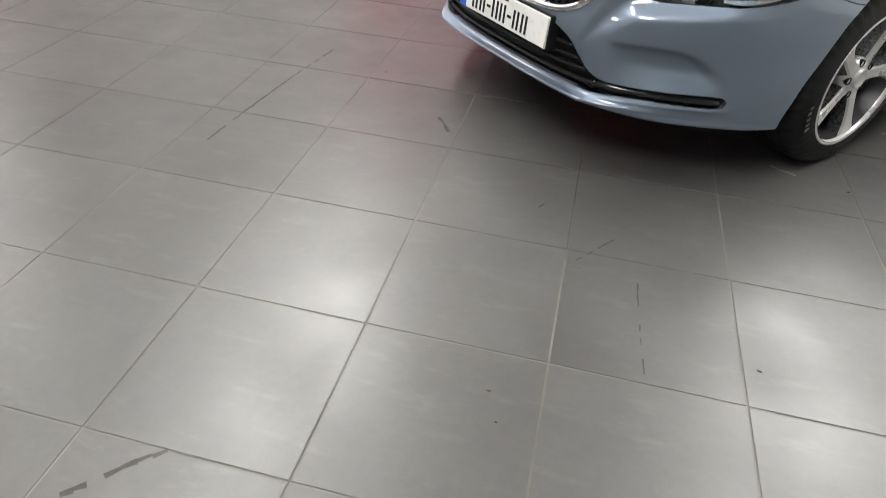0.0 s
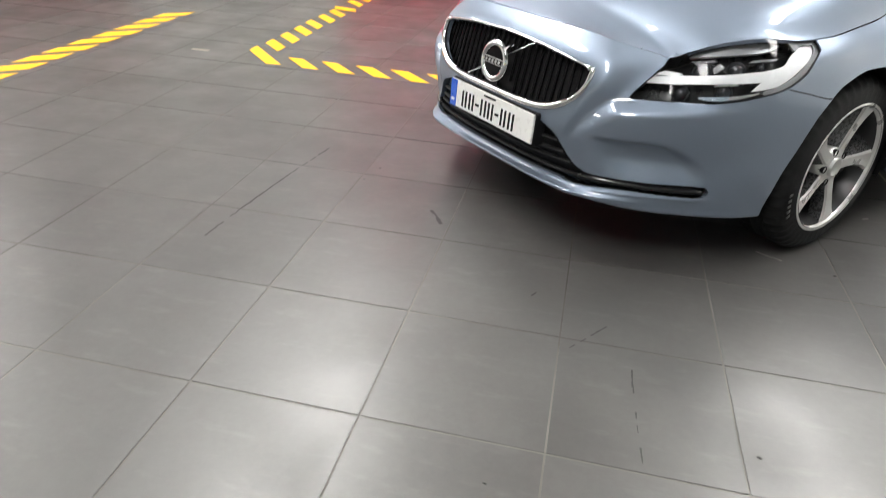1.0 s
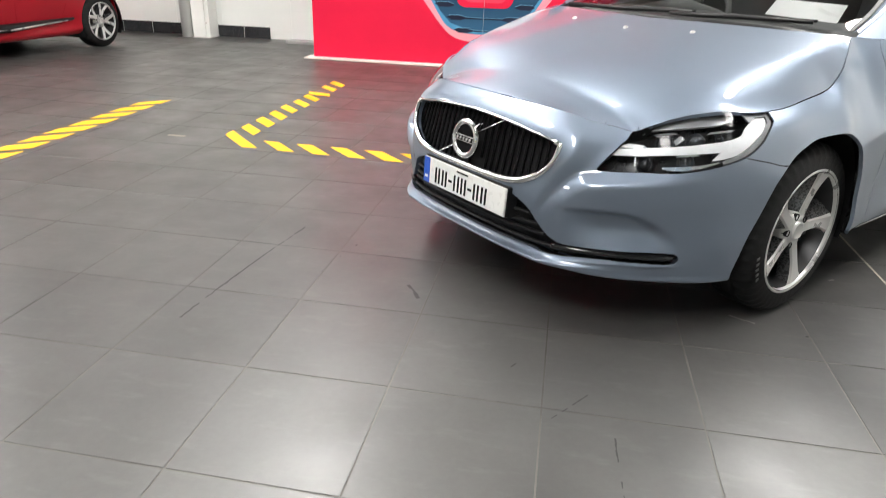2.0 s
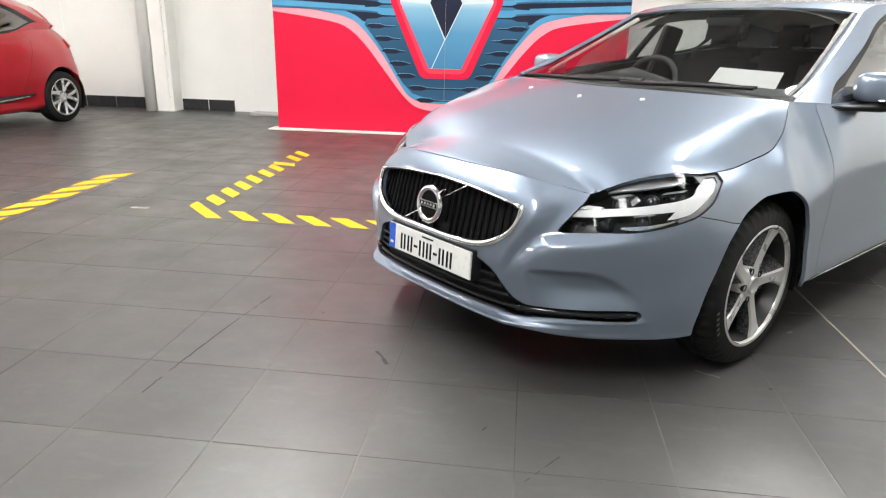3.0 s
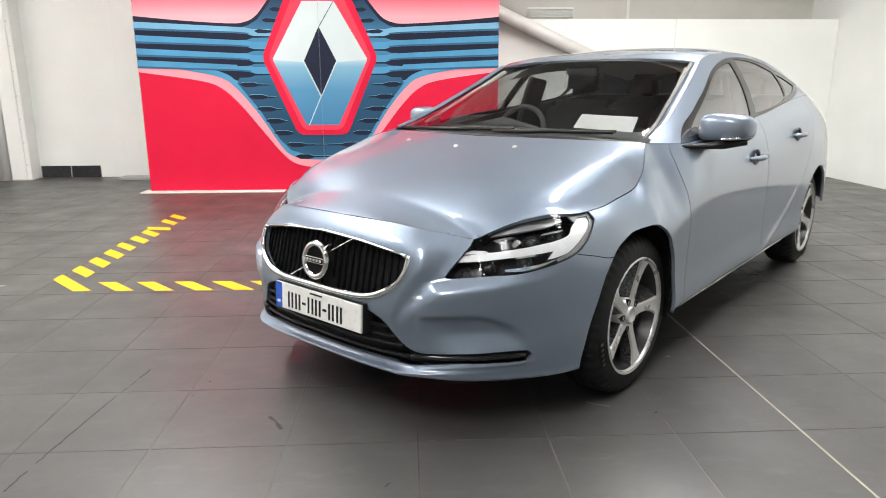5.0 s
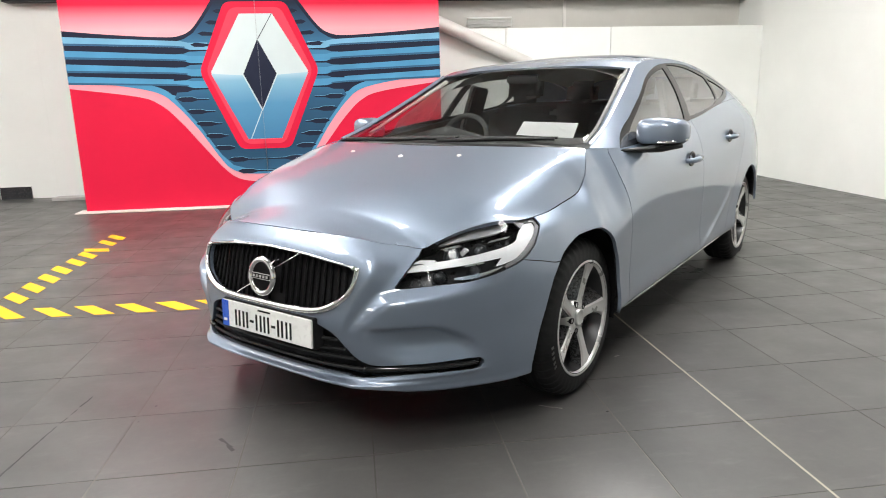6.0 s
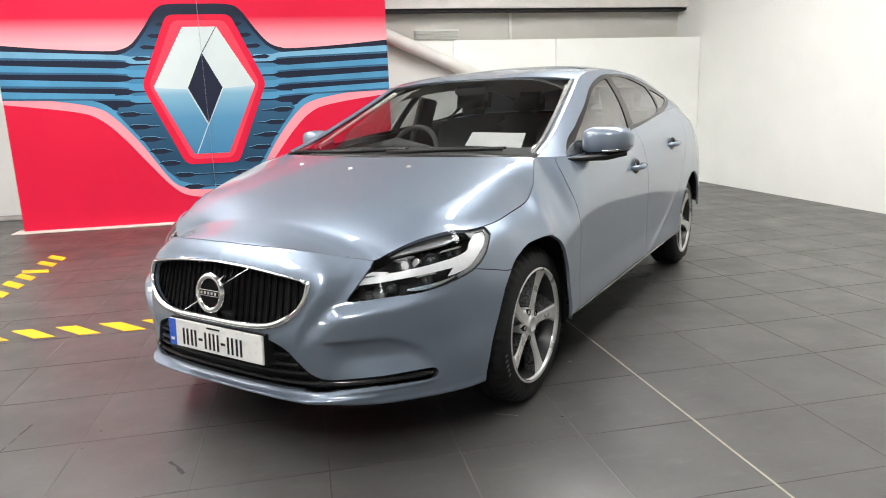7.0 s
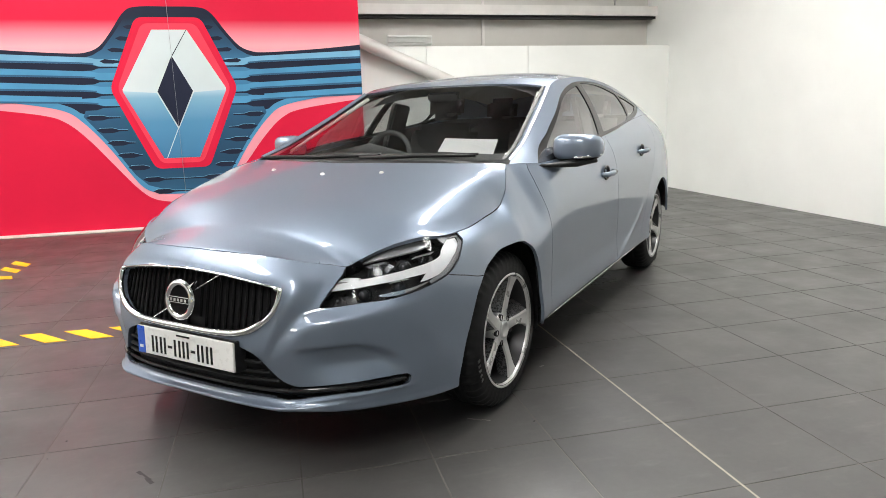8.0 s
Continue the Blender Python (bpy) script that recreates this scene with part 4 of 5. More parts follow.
    for m in (0, 1):
        part("front_fender", sheet(cut["fender"], m, lip=0.014), M_BLUE, car, smooth=True)
        doors["front", m] = part("front_door", sheet(cut["door_f"], m), M_BLUE, car, smooth=True)
        doors["rear", m] = part("rear_door", sheet(cut["door_r"], m), M_BLUE, car, smooth=True)
        part("rear_quarter_panel", sheet(cut["quarter"], m, lip=0.014), M_BLUE, car, smooth=True)
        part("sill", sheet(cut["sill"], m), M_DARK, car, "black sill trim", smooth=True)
    # dark structure behind the gaps
    keep = np.concatenate([cut[k][1] for k in ("bumper", "fender", "door_f", "door_r", "quarter", "sill", "tail")])
    part("inner_shell", sheet((cut["bumper"][0], keep, set()), 2, gap=0, lip=0, offset=-0.016), M_DARK, car, smooth=True)

    # -- hood --
    front = lambda u: SKIRT.at(S_CORNER * np.asarray(u), np.ones(np.shape(u)))
    edge = lambda v: SKIRT.at(S_CORNER + (S_COWL - S_CORNER) * np.asarray(v), np.ones(np.shape(v)))
    corner = edge(np.array([1.0]))[0]
    cowl = unit(catmull([(0, .075, .966), (.25, .085, .968), (.48, .13, .966), (.64, .19, .962), tuple(corner)]))
    middle = unit(catmull([tuple(front(np.array([0.0]))[0]), (0, -.70, .7535), (0, -.5, .815), (0, -.2, .897), (0, .075, .966)]))

    # the lamp's top edge pulls the hood's border down; away from the border the hood runs straight
    soft = lambda v: .702 + .258 * np.asarray(v) ** 0.88
    fall = lambda q, line: np.logaddexp(0, (q - line) / .010) * .010
    bend = lambda q, line: (lambda w: w * (.45 + .55 * w))(fall(q, line) / fall(np.ones_like(q), line))
    front_soft = lambda u: front(u) + bend(np.asarray(u, float), .94)[:, None] * np.array([0, 0, .022])
    edge_soft = lambda v: np.concatenate([edge(v)[:, :2], soft(v)[:, None]], 1)
    vq = np.linspace(0, 1, 200)
    sag = edge(vq)[:, 2] - soft(vq)

    def crease(u, v):
        """Outside a ridge that runs from the front corner to the windscreen the hood falls away to the lamp and fender."""
        line = .94 - .11 * np.sin(np.pi * np.clip(v, 0, 1)) ** 0.8
        return bend(u, line) * np.interp(v, vq, sag) + 0.006 * np.exp(-((u - 0.42) / 0.22) ** 2) * np.sin(np.pi * np.clip(v, 0, 1)) ** 0.8 * (1 - u)
    skin, quads, rim = coons(front_soft, cowl, middle, edge_soft, 170, 110, crease)
    # towards the nose every cross-section falls in a parabola from the middle line to the border
    q = np.linspace(0, 1, 200)
    border, spine = np.concatenate([front(q), edge(q[1:])]), middle(q)
    x_b, z_b = np.interp(skin[:, 1], border[:, 1], border[:, 0]), np.interp(skin[:, 1], border[:, 1], border[:, 2])
    z_m = np.interp(skin[:, 1], spine[:, 1], spine[:, 2])
    skin[:, 0] = np.minimum(skin[:, 0], x_b)
    along = np.tile(np.linspace(0, 1, 110), 170)
    fore = 1 - ease((along - .10) / .35)
    skin[:, 2] += fore * (z_m - (z_m - z_b) * np.clip(skin[:, 0] / np.maximum(x_b, .004), 0, 1) ** 2 - skin[:, 2])
    part("hood", sheet((skin, quads, rim), 2, gap=0.003), M_BLUE, car, smooth=True)
    # -- windscreen, roof, tailgate --
    base = unit(catmull([(0, .17, .968), (.3, .182, .968), (.54, .225, .969), (.70, .30, .972)]))
    head = unit(catmull([(0, 1.13, 1.325), (.25, 1.125, 1.323), (.45, 1.112, 1.312), (.575, 1.095, 1.296)]))
    ws_mid = unit(catmull([(0, .17, .968), (0, .5, 1.085), (0, .85, 1.218), (0, 1.13, 1.325)]))
    s_head = rs[np.argmin(np.abs(rail(rs)[:, 1] - 1.095))]
    pillar = lambda v: rail(s_head * np.asarray(v))
    glass_edge = unit(catmull([(.70, .30, .972), (.68, .45, 1.017), (.645, .654, 1.101), (.615, .826, 1.176), (.59, .993, 1.252), (.575, 1.082, 1.294)]))
    b2 = lambda u: base(u) + np.asarray(u)[:, None] ** 3 * (glass_edge(np.array([0.0])) - base(np.array([1.0])))
    h2 = lambda u: head(u) + np.asarray(u)[:, None] ** 3 * (glass_edge(np.array([1.0])) - head(np.array([1.0])))
    ws = coons(b2, h2, ws_mid, glass_edge, 24, 24, lambda u, v: 0.0)
    part("windscreen", sheet(ws, 2, lip=0.006), M_GLASS, car, "clear windscreen", smooth=True)
    # black border of the windscreen
    for m in (1, -1):
        bm = bmesh.new()
        q = np.linspace(0, 1, 30)
        A, B = glass_edge(q), glass_edge(q) + np.array([-.013, -.005, .004])
        va, vb2 = [bm.verts.new(Vector(p)) for p in A * [m, 1, 1] + [0, 0, .003]], [bm.verts.new(Vector(p)) for p in B * [m, 1, 1] + [0, 0, .001]]
        for i in range(29):
            bm.faces.new((va[i], vb2[i], vb2[i + 1], va[i + 1]) if m > 0 else (va[i], va[i + 1], vb2[i + 1], vb2[i]))
        part("screen_seal", bm, M_DARK, car, smooth=True)
        # pillar between glass and door frame
        bm = bmesh.new()
        rows = []
        for a, b in zip(glass_edge(q), pillar(q)):
            rows.append([bm.verts.new(Vector((p[0] * m, p[1], p[2]))) for p in (a + [0, 0, -.004], a * .5 + b * .5 + [0.004, -.004, .008], b + [.004, 0, .002])])
        for a, b in zip(rows, rows[1:]):
            for j in range(2):
                bm.faces.new((a[j], a[j + 1], b[j + 1], b[j]) if m > 0 else (a[j], b[j], b[j + 1], a[j + 1]))
        part("windscreen_pillar", bm, M_BLUE, car, smooth=True)
    roof_rail = lambda v: rail(s_head + (rail.length - s_head) * np.asarray(v))
    roof_end = unit(catmull([(0, 3.12, 1.325), (.3, 3.10, 1.305), (.5, 3.06, 1.235), (.62, 3.02, 1.150)]))
    roof_mid = unit(catmull([(0, 1.13, 1.325), (0, 1.45, 1.382), (0, 1.9, 1.415), (0, 2.4, 1.412), (0, 2.8, 1.378), (0, 3.12, 1.325)]))
    roof = coons(lambda u: h2(u) + np.asarray(u)[:, None] ** 3 * (roof_rail(np.array([0.0])) - h2(np.array([1.0]))), roof_end, roof_mid, roof_rail, 26, 50,
                 lambda u, v: 0.016 * np.sin(np.pi * np.clip(v, 0, 1)) ** 0.5 * (1 - u ** 4) * u ** 2 * 1.3)
    # between its ends every cross-section arches smoothly from the middle line to the rails
    arc = roof[0].reshape(26, 50, 3)
    vv = np.linspace(0, 1, 50)
    share = ease(vv / .2) * ease((1 - vv) / .2)
    out = np.clip(arc[:, :, 0] / np.maximum(arc[-1:, :, 0], .01), 0, 1)
    arc[:, :, 2] += share * (arc[:1, :, 2] - (arc[:1, :, 2] - arc[-1:, :, 2]) * out ** 2.6 - arc[:, :, 2])
    roof = (arc.reshape(-1, 3), roof[1], roof[2])
    part("roof", sheet(roof, 2, gap=0.0005), M_BLUE, car, smooth=True)
    tail_low = lambda u: SKIRT.at(SKIRT.smax + (SKIRT.plan.keys[15] - SKIRT.smax) * np.asarray(u), np.ones(np.shape(u)))
    t0, t1 = tail_low(np.array([0.0, 1.0]))
    tg = coons(tail_low, roof_end, unit(catmull([tuple(t0), (0, 3.20, 1.22), (0, 3.12, 1.325)])), unit(catmull([tuple(t1), tuple((t1 + np.array([.62, 3.02, 1.15])) / 2), (.62, 3.02, 1.15)])), 20, 14)
    part("tailgate", sheet(tg, 2), M_BLUE, car, smooth=True)

    # -- window band --
    bs = band.from_side
    g_f = fine(bs([(.545, .970), (.9, 1.003), (1.33, 1.036), (1.385, 1.17), (1.43, 1.302), (1.36, 1.294), (1.155, 1.246), (.95, 1.155), (.73, 1.057), (.62, 1.008)]), 5, (0, 2, 4))
    g_r = fine(bs([(1.42, 1.045), (1.75, 1.072), (2.03, 1.105), (2.10, 1.16), (2.13, 1.262), (1.85, 1.312), (1.52, 1.322), (1.47, 1.19)]), 5, (0, 4, 6))
    g_q = fine(bs([(2.10, 1.115), (2.30, 1.145), (2.44, 1.18), (2.34, 1.215), (2.18, 1.25), (2.155, 1.17)]), 5, (0, 2, 4))
    dark = fine(bs([(.32, .925), (.7, .967), (1.3, 1.016), (2.05, 1.088), (2.35, 1.13), (2.54, 1.185), (2.35, 1.248), (1.95, 1.322), (1.56, 1.332), (1.365, 1.316), (1.147, 1.262), (.939, 1.168), (.715, 1.073), (.492, .985)]), 6, (0, 5))
    bcut = panels(band, np.linspace(.27, 2.99, 240), np.linspace(0, 1, 60), [("glass_f", g_f), ("glass_r", g_r), ("glass_q", g_q), ("frame", dark)], (1.0, .3), rest="paint")
    for m in (0, 1):
        part("roof_side", sheet(bcut["paint"], m, gap=0.0005, lip=0.008), M_BLUE, car, smooth=True)
        part("window_frame", sheet(bcut["frame"], m, gap=0.0006, lip=0.008, offset=-0.002), M_BLACKG, car, "gloss black window surround", smooth=True)
        for k, par in (("glass_f", doors["front", m]), ("glass_r", doors["rear", m]), ("glass_q", car)):
            part("side_window", sheet(bcut[k], m, gap=0, lip=0, offset=-0.006), M_SIDE, par, "clear side glass", smooth=True)
    return car, cut, doors


car, CUT, DOORS = build_car()
for cy in (AXLE_F, AXLE_R):
    for sgn in (1, -1):
        w = wheel(car, sgn * 0.741, cy, HUB, sgn, turn=0 if cy == AXLE_F else 52, r=.316, rim=.226)
        # raised lettering on the tyre wall, as plain bars
        for q in ((2.42, 2.50, 2.58, 2.66, 2.74) if sgn > 0 else ()):
            q += math.pi * 0.5 if cy != AXLE_F else 0.86
            bm = box((.1000, -.0045, .266), (.1030, .0062, .284), .001)
            bmesh.ops.rotate(bm, verts=bm.verts, cent=(0, 0, 0), matrix=Matrix.Rotation(q - math.pi / 2, 3, "X"))
            part("lettering_bar", bm, M_LETTER, w, "raised grey bar of the tyre lettering")


def on_skin(x, z, out=0.0, right=False):
    """A point on the front skin drawn in the front view, moved outwards."""
    x, z = np.atleast_1d(x).astype(float), np.atleast_1d(z).astype(float)
    c = SKIRT.from_front(np.stack([np.abs(x), z], 1))
    e = 0.003
    p = SKIRT.at(c[:, 0], c[:, 1])
    a = SKIRT.at(np.minimum(c[:, 0] + e, SKIRT.smax), c[:, 1]) - SKIRT.at(np.maximum(c[:, 0] - e, 0), c[:, 1])
    b = SKIRT.at(c[:, 0], np.minimum(c[:, 1] + e, 1)) - SKIRT.at(c[:, 0], np.maximum(c[:, 1] - e, 0))
    n = np.cross(a, b)
    n /= np.linalg.norm(n, axis=1, keepdims=True)
    p = p + n * out
    flip = (x < 0) | right
    p[:, 0] = np.where(flip, -np.abs(p[:, 0]), p[:, 0])
    return p


def nose_details():
    grille = new("grille")
    grille.parent = car
    tagged(grille, "black slatted grille in a chrome frame")
    part("backing", sheet(CUT["grille"], 2, gap=0, lip=0, offset=-0.034), M_DARK, grille, smooth=True)
    half = np.array([p for p in fine(GRILLE, 6, (0, 3, 9)) if p[0] > 0.004][:-1])
    bar = plain("dull black bar", (0.004, 0.004, 0.0045), 0.6, vary=0.1, spec=0.08)
    # vertical bars
    for k in range(-13, 14):
        x = k * 0.0295
        hits = []
        a, b = half, np.roll(half, -1, 0)
        for p, q in zip(a, b):
            if (p[0] - abs(x) - 1e-4) * (q[0] - abs(x) - 1e-4) < 0:
                hits.append(p[1] + (q[1] - p[1]) * (abs(x) - p[0]) / (q[0] - p[0]))
        lo, hi = (0.483, 0.680) if len(hits) < 2 else (min(hits), max(hits))
        if hi - lo < 0.03:
            continue
        z = np.linspace(lo, hi, 9)
        part("grille_bar", tube(on_skin(np.full(9, x), z, -0.028), 0.0042, 6, flat=1.6), bar, grille, smooth=True)
    # chrome frame, heavier below
    loop = np.concatenate([half, (half * [-1, 1])[::-1]])
    rad = [0.0045 if z > 0.62 and abs(x) < 0.39 else 0.0095 if z > 0.53 else 0.0125 for x, z in loop]
    part("chrome_frame", tube(on_skin(loop[:, 0], loop[:, 1], 0.0015), rad, 10, closed=True), M_CHROME, grille, "polished chrome surround", smooth=True)
    # badge: ring, disc, bar and sash
    c = Vector(on_skin([0.0], [0.572], 0.012)[0])
    tilt = Matrix.Translation(c) @ pose(0, 0, 0, 82, 0, 0)
    badge = new("badge")
    badge.parent = grille
    badge.matrix_basis = tilt
    tagged(badge, "round chrome badge with a dark centre")
    ring = [(0.0105 * math.sin(q), 0.060 + 0.0115 * math.cos(q)) for q in np.linspace(0, 2 * math.pi, 13)]
    part("ring", lathe(ring, 40, axis="z"), M_CHROME, badge, smooth=True)
    part("disc", lathe([(0.002, 0.0005), (0.002, 0.052)], 40, axis="z"), bar, badge)
    part("badge_bar", box((-0.050, -0.011, 0.003), (0.050, 0.011, 0.007), 0.001), M_CHROME, badge)
    part("badge_field", box((-0.047, -0.008, 0.0072), (0.047, 0.008, 0.008)), bar, badge)
    for i in range(5):
        part("badge_mark", box((-0.041 + i * 0.0175, -0.005, 0.0082), (-0.030 + i * 0.0175, 0.005, 0.0088)), M_CHROME, badge)
    part("arrow", prism([(0.046, 0.036), (0.078, 0.070), (0.036, 0.046)], 0.012, lambda u, v, w: (u, v, w - 0.004)), M_CHROME, badge)
    q = np.linspace(0, 1, 10)
    for (x0, z0, x1, z1) in ((-.165, .487, -.045, .553), (.045, .605, .155, .667)):
        part("sash", tube(on_skin(x0 + (x1 - x0) * q, z0 + (z1 - z0) * q, -0.004), 0.0055, 6, flat=0.6), M_CHROME, grille, "chrome diagonal sash", smooth=True)
    # lower intake
    low = new("lower_intake")
    low.parent = car
    tagged(low, "black slotted lower air intake")
    part("backing", sheet(CUT["intake"], 2, gap=0, lip=0, offset=-0.05), M_DARK, low, smooth=True)
    for z, w in ((.285, .66), (.322, .39), (.352, .36), (.388, .335)):
        x = np.linspace(-w, w, 60)
        zz = z + 0.012 * np.clip((np.abs(x) - .36) / .3, 0, 1)
        part("intake_slat", tube(on_skin(x, zz, -0.012), 0.0085, 8, flat=0.8), M_DARK, low, smooth=True)
    for sgn in (1, -1):
        x = np.linspace(.42, .715, 26)
        part("intake_blade", tube(on_skin(x * sgn, .2925 + .004 * (x - .42) / .3, -0.006), [0.0115] * 24 + [.0105, .008], 8, flat=0.9), M_BLACKG, low, smooth=True)
    # number plate with plain bars for its characters
    plate = new("number_plate")
    plate.parent = car
    plate.matrix_basis = pose(0.024, -.893, .4125, -3, 0, 0) @ Matrix.Diagonal((0.95, 1, 1, 1))
    tagged(plate, "white plate with dark bars and a blue end")
    yel = plain("plate white", (0.78, 0.78, 0.76), 0.3, vary=0.03)
    part("plate", box((-.252, -.005, -.050), (.252, .004, .050), 0.002), yel, plate)
    part("blue_end", box((-.251, -.0062, -.049), (-.212, -.0048, .049)), plain("plate blue", (0.02, 0.10, 0.55), 0.3), plate, "blue end band")
    part("plate_holder", box((-.256, .003, -.054), (.256, .05, .054), 0.003), M_DARK, plate)
    part("mark", box((-.241, -.0072, -.030), (-.222, -.006, -.020)), yel, plate)
    x = -.172
    for ch, wdt in enumerate((.010, .034, .010, .022, .034, .032, .022, .010, .034, .010)):
        tall = .0045 if ch in (3, 6) else .030
        for a in ((0, .010), (wdt - .010, wdt)) if wdt > .03 else ((0, wdt),):
            part("plate_bar", box((x + a[0], -.0066, -.008 - tall), (x + a[1], -.0048, -.008 + tall)), M_BLACKG, plate)
        x += wdt + .0115
    part("plate_bar", box((-.035, -.0066, .036), (.035, -.0048, .042)), M_BLACKG, plate)


nose_details()


# lamps: a clear cover over a dark bucket with light guides and projectors
DRL = [(0.558, 0.617), (0.58, 0.637), (0.662, 0.652), (0.728, 0.669), (0.767, 0.681), (0.796, 0.697), (0.808, 0.723), (0.823, 0.745), (0.835, 0.746), (0.833, 0.73), (0.821, 0.695), (0.806, 0.661), (0.79, 0.638), (0.769, 0.626), (0.755, 0.622), (0.767, 0.649), (0.698, 0.636), (0.629, 0.623)]
LOW = [(.671, .588), (.698, .587), (.733, .595), (.767, .615), (.769, .620), (.733, .606), (.671, .594)]
UPPER = [(.640, .80), (.68, .80), (.74, .80), (.800, .80), (.803, .752), (.775, .737), (.725, .724), (.672, .709), (.622, .692)]
RIM = [(.800, .80), (.838, .80), (.845, .70), (.825, .655), (.800, .625), (.775, .606), (.768, .620), (.79, .638), (.806, .662), (.816, .69), (.819, .715), (.812, .736)]
# a reflection at the lamp's inner end, painted as a white patch
GLINT = [(.580, .644), (.602, .655), (.633, .653), (.626, .644)]


FACETS = [[(.694, .668), (.712, .690), (.704, .700), (.690, .682)], [(.750, .708), (.790, .717), (.798, .724), (.758, .716)],
          [(.650, .692), (.690, .706), (.700, .704), (.660, .686)], [(.694, .630), (.738, .637), (.732, .643), (.698, .637)]]


def lamps():
    f = SKIRT.from_front
    us = np.linspace(f([(.50, .6)])[0][0], f([(.845, .6)])[0][0], 150)
    vs = np.linspace(.50, 1.0, 110)
    lens = lamp_outline()
    outside = np.concatenate([lens, lens[:1], [(us[0] - .1, -.1), (us[0] - .1, 1.2), (us[-1] + .1, 1.2), (us[-1] + .1, -.1), (us[0] - .1, -.1)]])
    cut = panels(SKIRT, us, vs, [("out", outside), ("drl", f(fine(DRL, 5, (0, 1, 2, 3, 4, 7, 8, 13, 14, 15, 16, 17)))), ("low", f(fine(LOW, 4, (0, 3, 4, 6)))), ("upper", f(fine(UPPER, 5, (0, 1, 2, 3, 4, 8)))), ("rim", f(fine(RIM, 5, (0, 1, 5, 6, 11)))), ("inner", f(fine(GLINT, 4, (0, 1, 2, 3)))), ("rest", lens)], (1, .75), rest="none")
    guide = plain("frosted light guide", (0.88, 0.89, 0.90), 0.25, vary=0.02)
    silver = plain("silver reflector", (0.70, 0.71, 0.73), 0.15, 0.9, vary=0.05)
    trim = plain("satin grey trim", (0.42, 0.425, 0.44), 0.35, 0.3, vary=0.02, scale=0.8)
    shell = plain("smoky lamp rim", (0.34, 0.345, 0.36), 0.2, 0.6, vary=0.1)
    grey = plain("lamp bezel", (0.014, 0.014, 0.015), 0.3, 0.2, vary=0.1)
    keep = np.concatenate([cut[k][1] for k in ("drl", "low", "upper", "rim", "inner", "rest")])
    for m in (0, 1):
        lamp = new("headlight")
        lamp.parent = car
        tagged(lamp, "clear headlight with a white sideways T light guide")
        whole = (cut["rest"][0], keep, set())
        part("bucket", sheet(whole, m, gap=0, lip=0, offset=-0.062), grey, lamp, smooth=True)
        part("bezel", sheet(whole, m, gap=0.001, lip=0.06, offset=-0.002, rim_only=True), grey, lamp)
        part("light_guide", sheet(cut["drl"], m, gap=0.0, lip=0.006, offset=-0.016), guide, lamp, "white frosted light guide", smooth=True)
        part("lower_strip", sheet(cut["low"], m, gap=0.0, lip=0.02, offset=-0.018), silver, lamp, smooth=True)
        part("outer_rim", sheet(cut["rim"], m, gap=0.0, lip=0.004, offset=-0.010), shell, lamp, smooth=True)
        part("inner_reflector", sheet(cut["inner"], m, gap=0.0, lip=0.02, offset=-0.018), guide, lamp, "white patch imitating a reflection in the lamp", smooth=True)
        part("upper_trim", sheet(cut["upper"], m, gap=0.0, lip=0.01, offset=-0.03), trim, lamp, smooth=True)
        for quad in FACETS:
            xs, zs = np.array(quad).T
            near, deep = on_skin(xs, zs, -0.030, right=bool(m)), on_skin(xs, zs, -0.055, right=bool(m))
            bm = bmesh.new()
            a, b = [bm.verts.new(Vector(p)) for p in near], [bm.verts.new(Vector(p)) for p in deep]
            bm.faces.new(a)
            for i in range(4):
                bm.faces.new((a[i], b[i], b[(i + 1) % 4], a[(i + 1) % 4]))
            part("reflector_facet", bm, silver, lamp, "bright reflector facet")
        part("lens", sheet(whole, m, gap=0.002, lip=0, offset=0.001), M_LENS, lamp, "clear lens", smooth=True)
        for x, z, r in ((.672, .672, .026), (.735, .690, .022), (.636, .603, .021), (.718, .615, .021), (.774, .701, .011)):
            p = Vector(on_skin([x], [z], -0.052, right=bool(m))[0])
            d = (Vector(on_skin([x], [z], 0.0, right=bool(m))[0]) - p).normalized()
            d = (d + Vector((0, -1.2, 0))).normalized()
            b = lathe([(-.01, r * 1.25), (.012, r * 1.3), (.016, r * 1.22), (.010, r * 1.05), (.010, r), (.016, r * .93), (.022, r * .7), (.026, r * .35), (.027, .0005)], 24, axis="z")
            pr = part("projector", b, M_ALLOY, lamp, "glassy projector lens", smooth=True)
            pr.matrix_basis = Matrix.Translation(p) @ d.to_track_quat("Z", "Y").to_matrix().to_4x4()
            pr.data.materials[0] = plain("projector glass", (0.045, 0.047, 0.052), 0.08, 0.5, vary=0.05)


lamps()


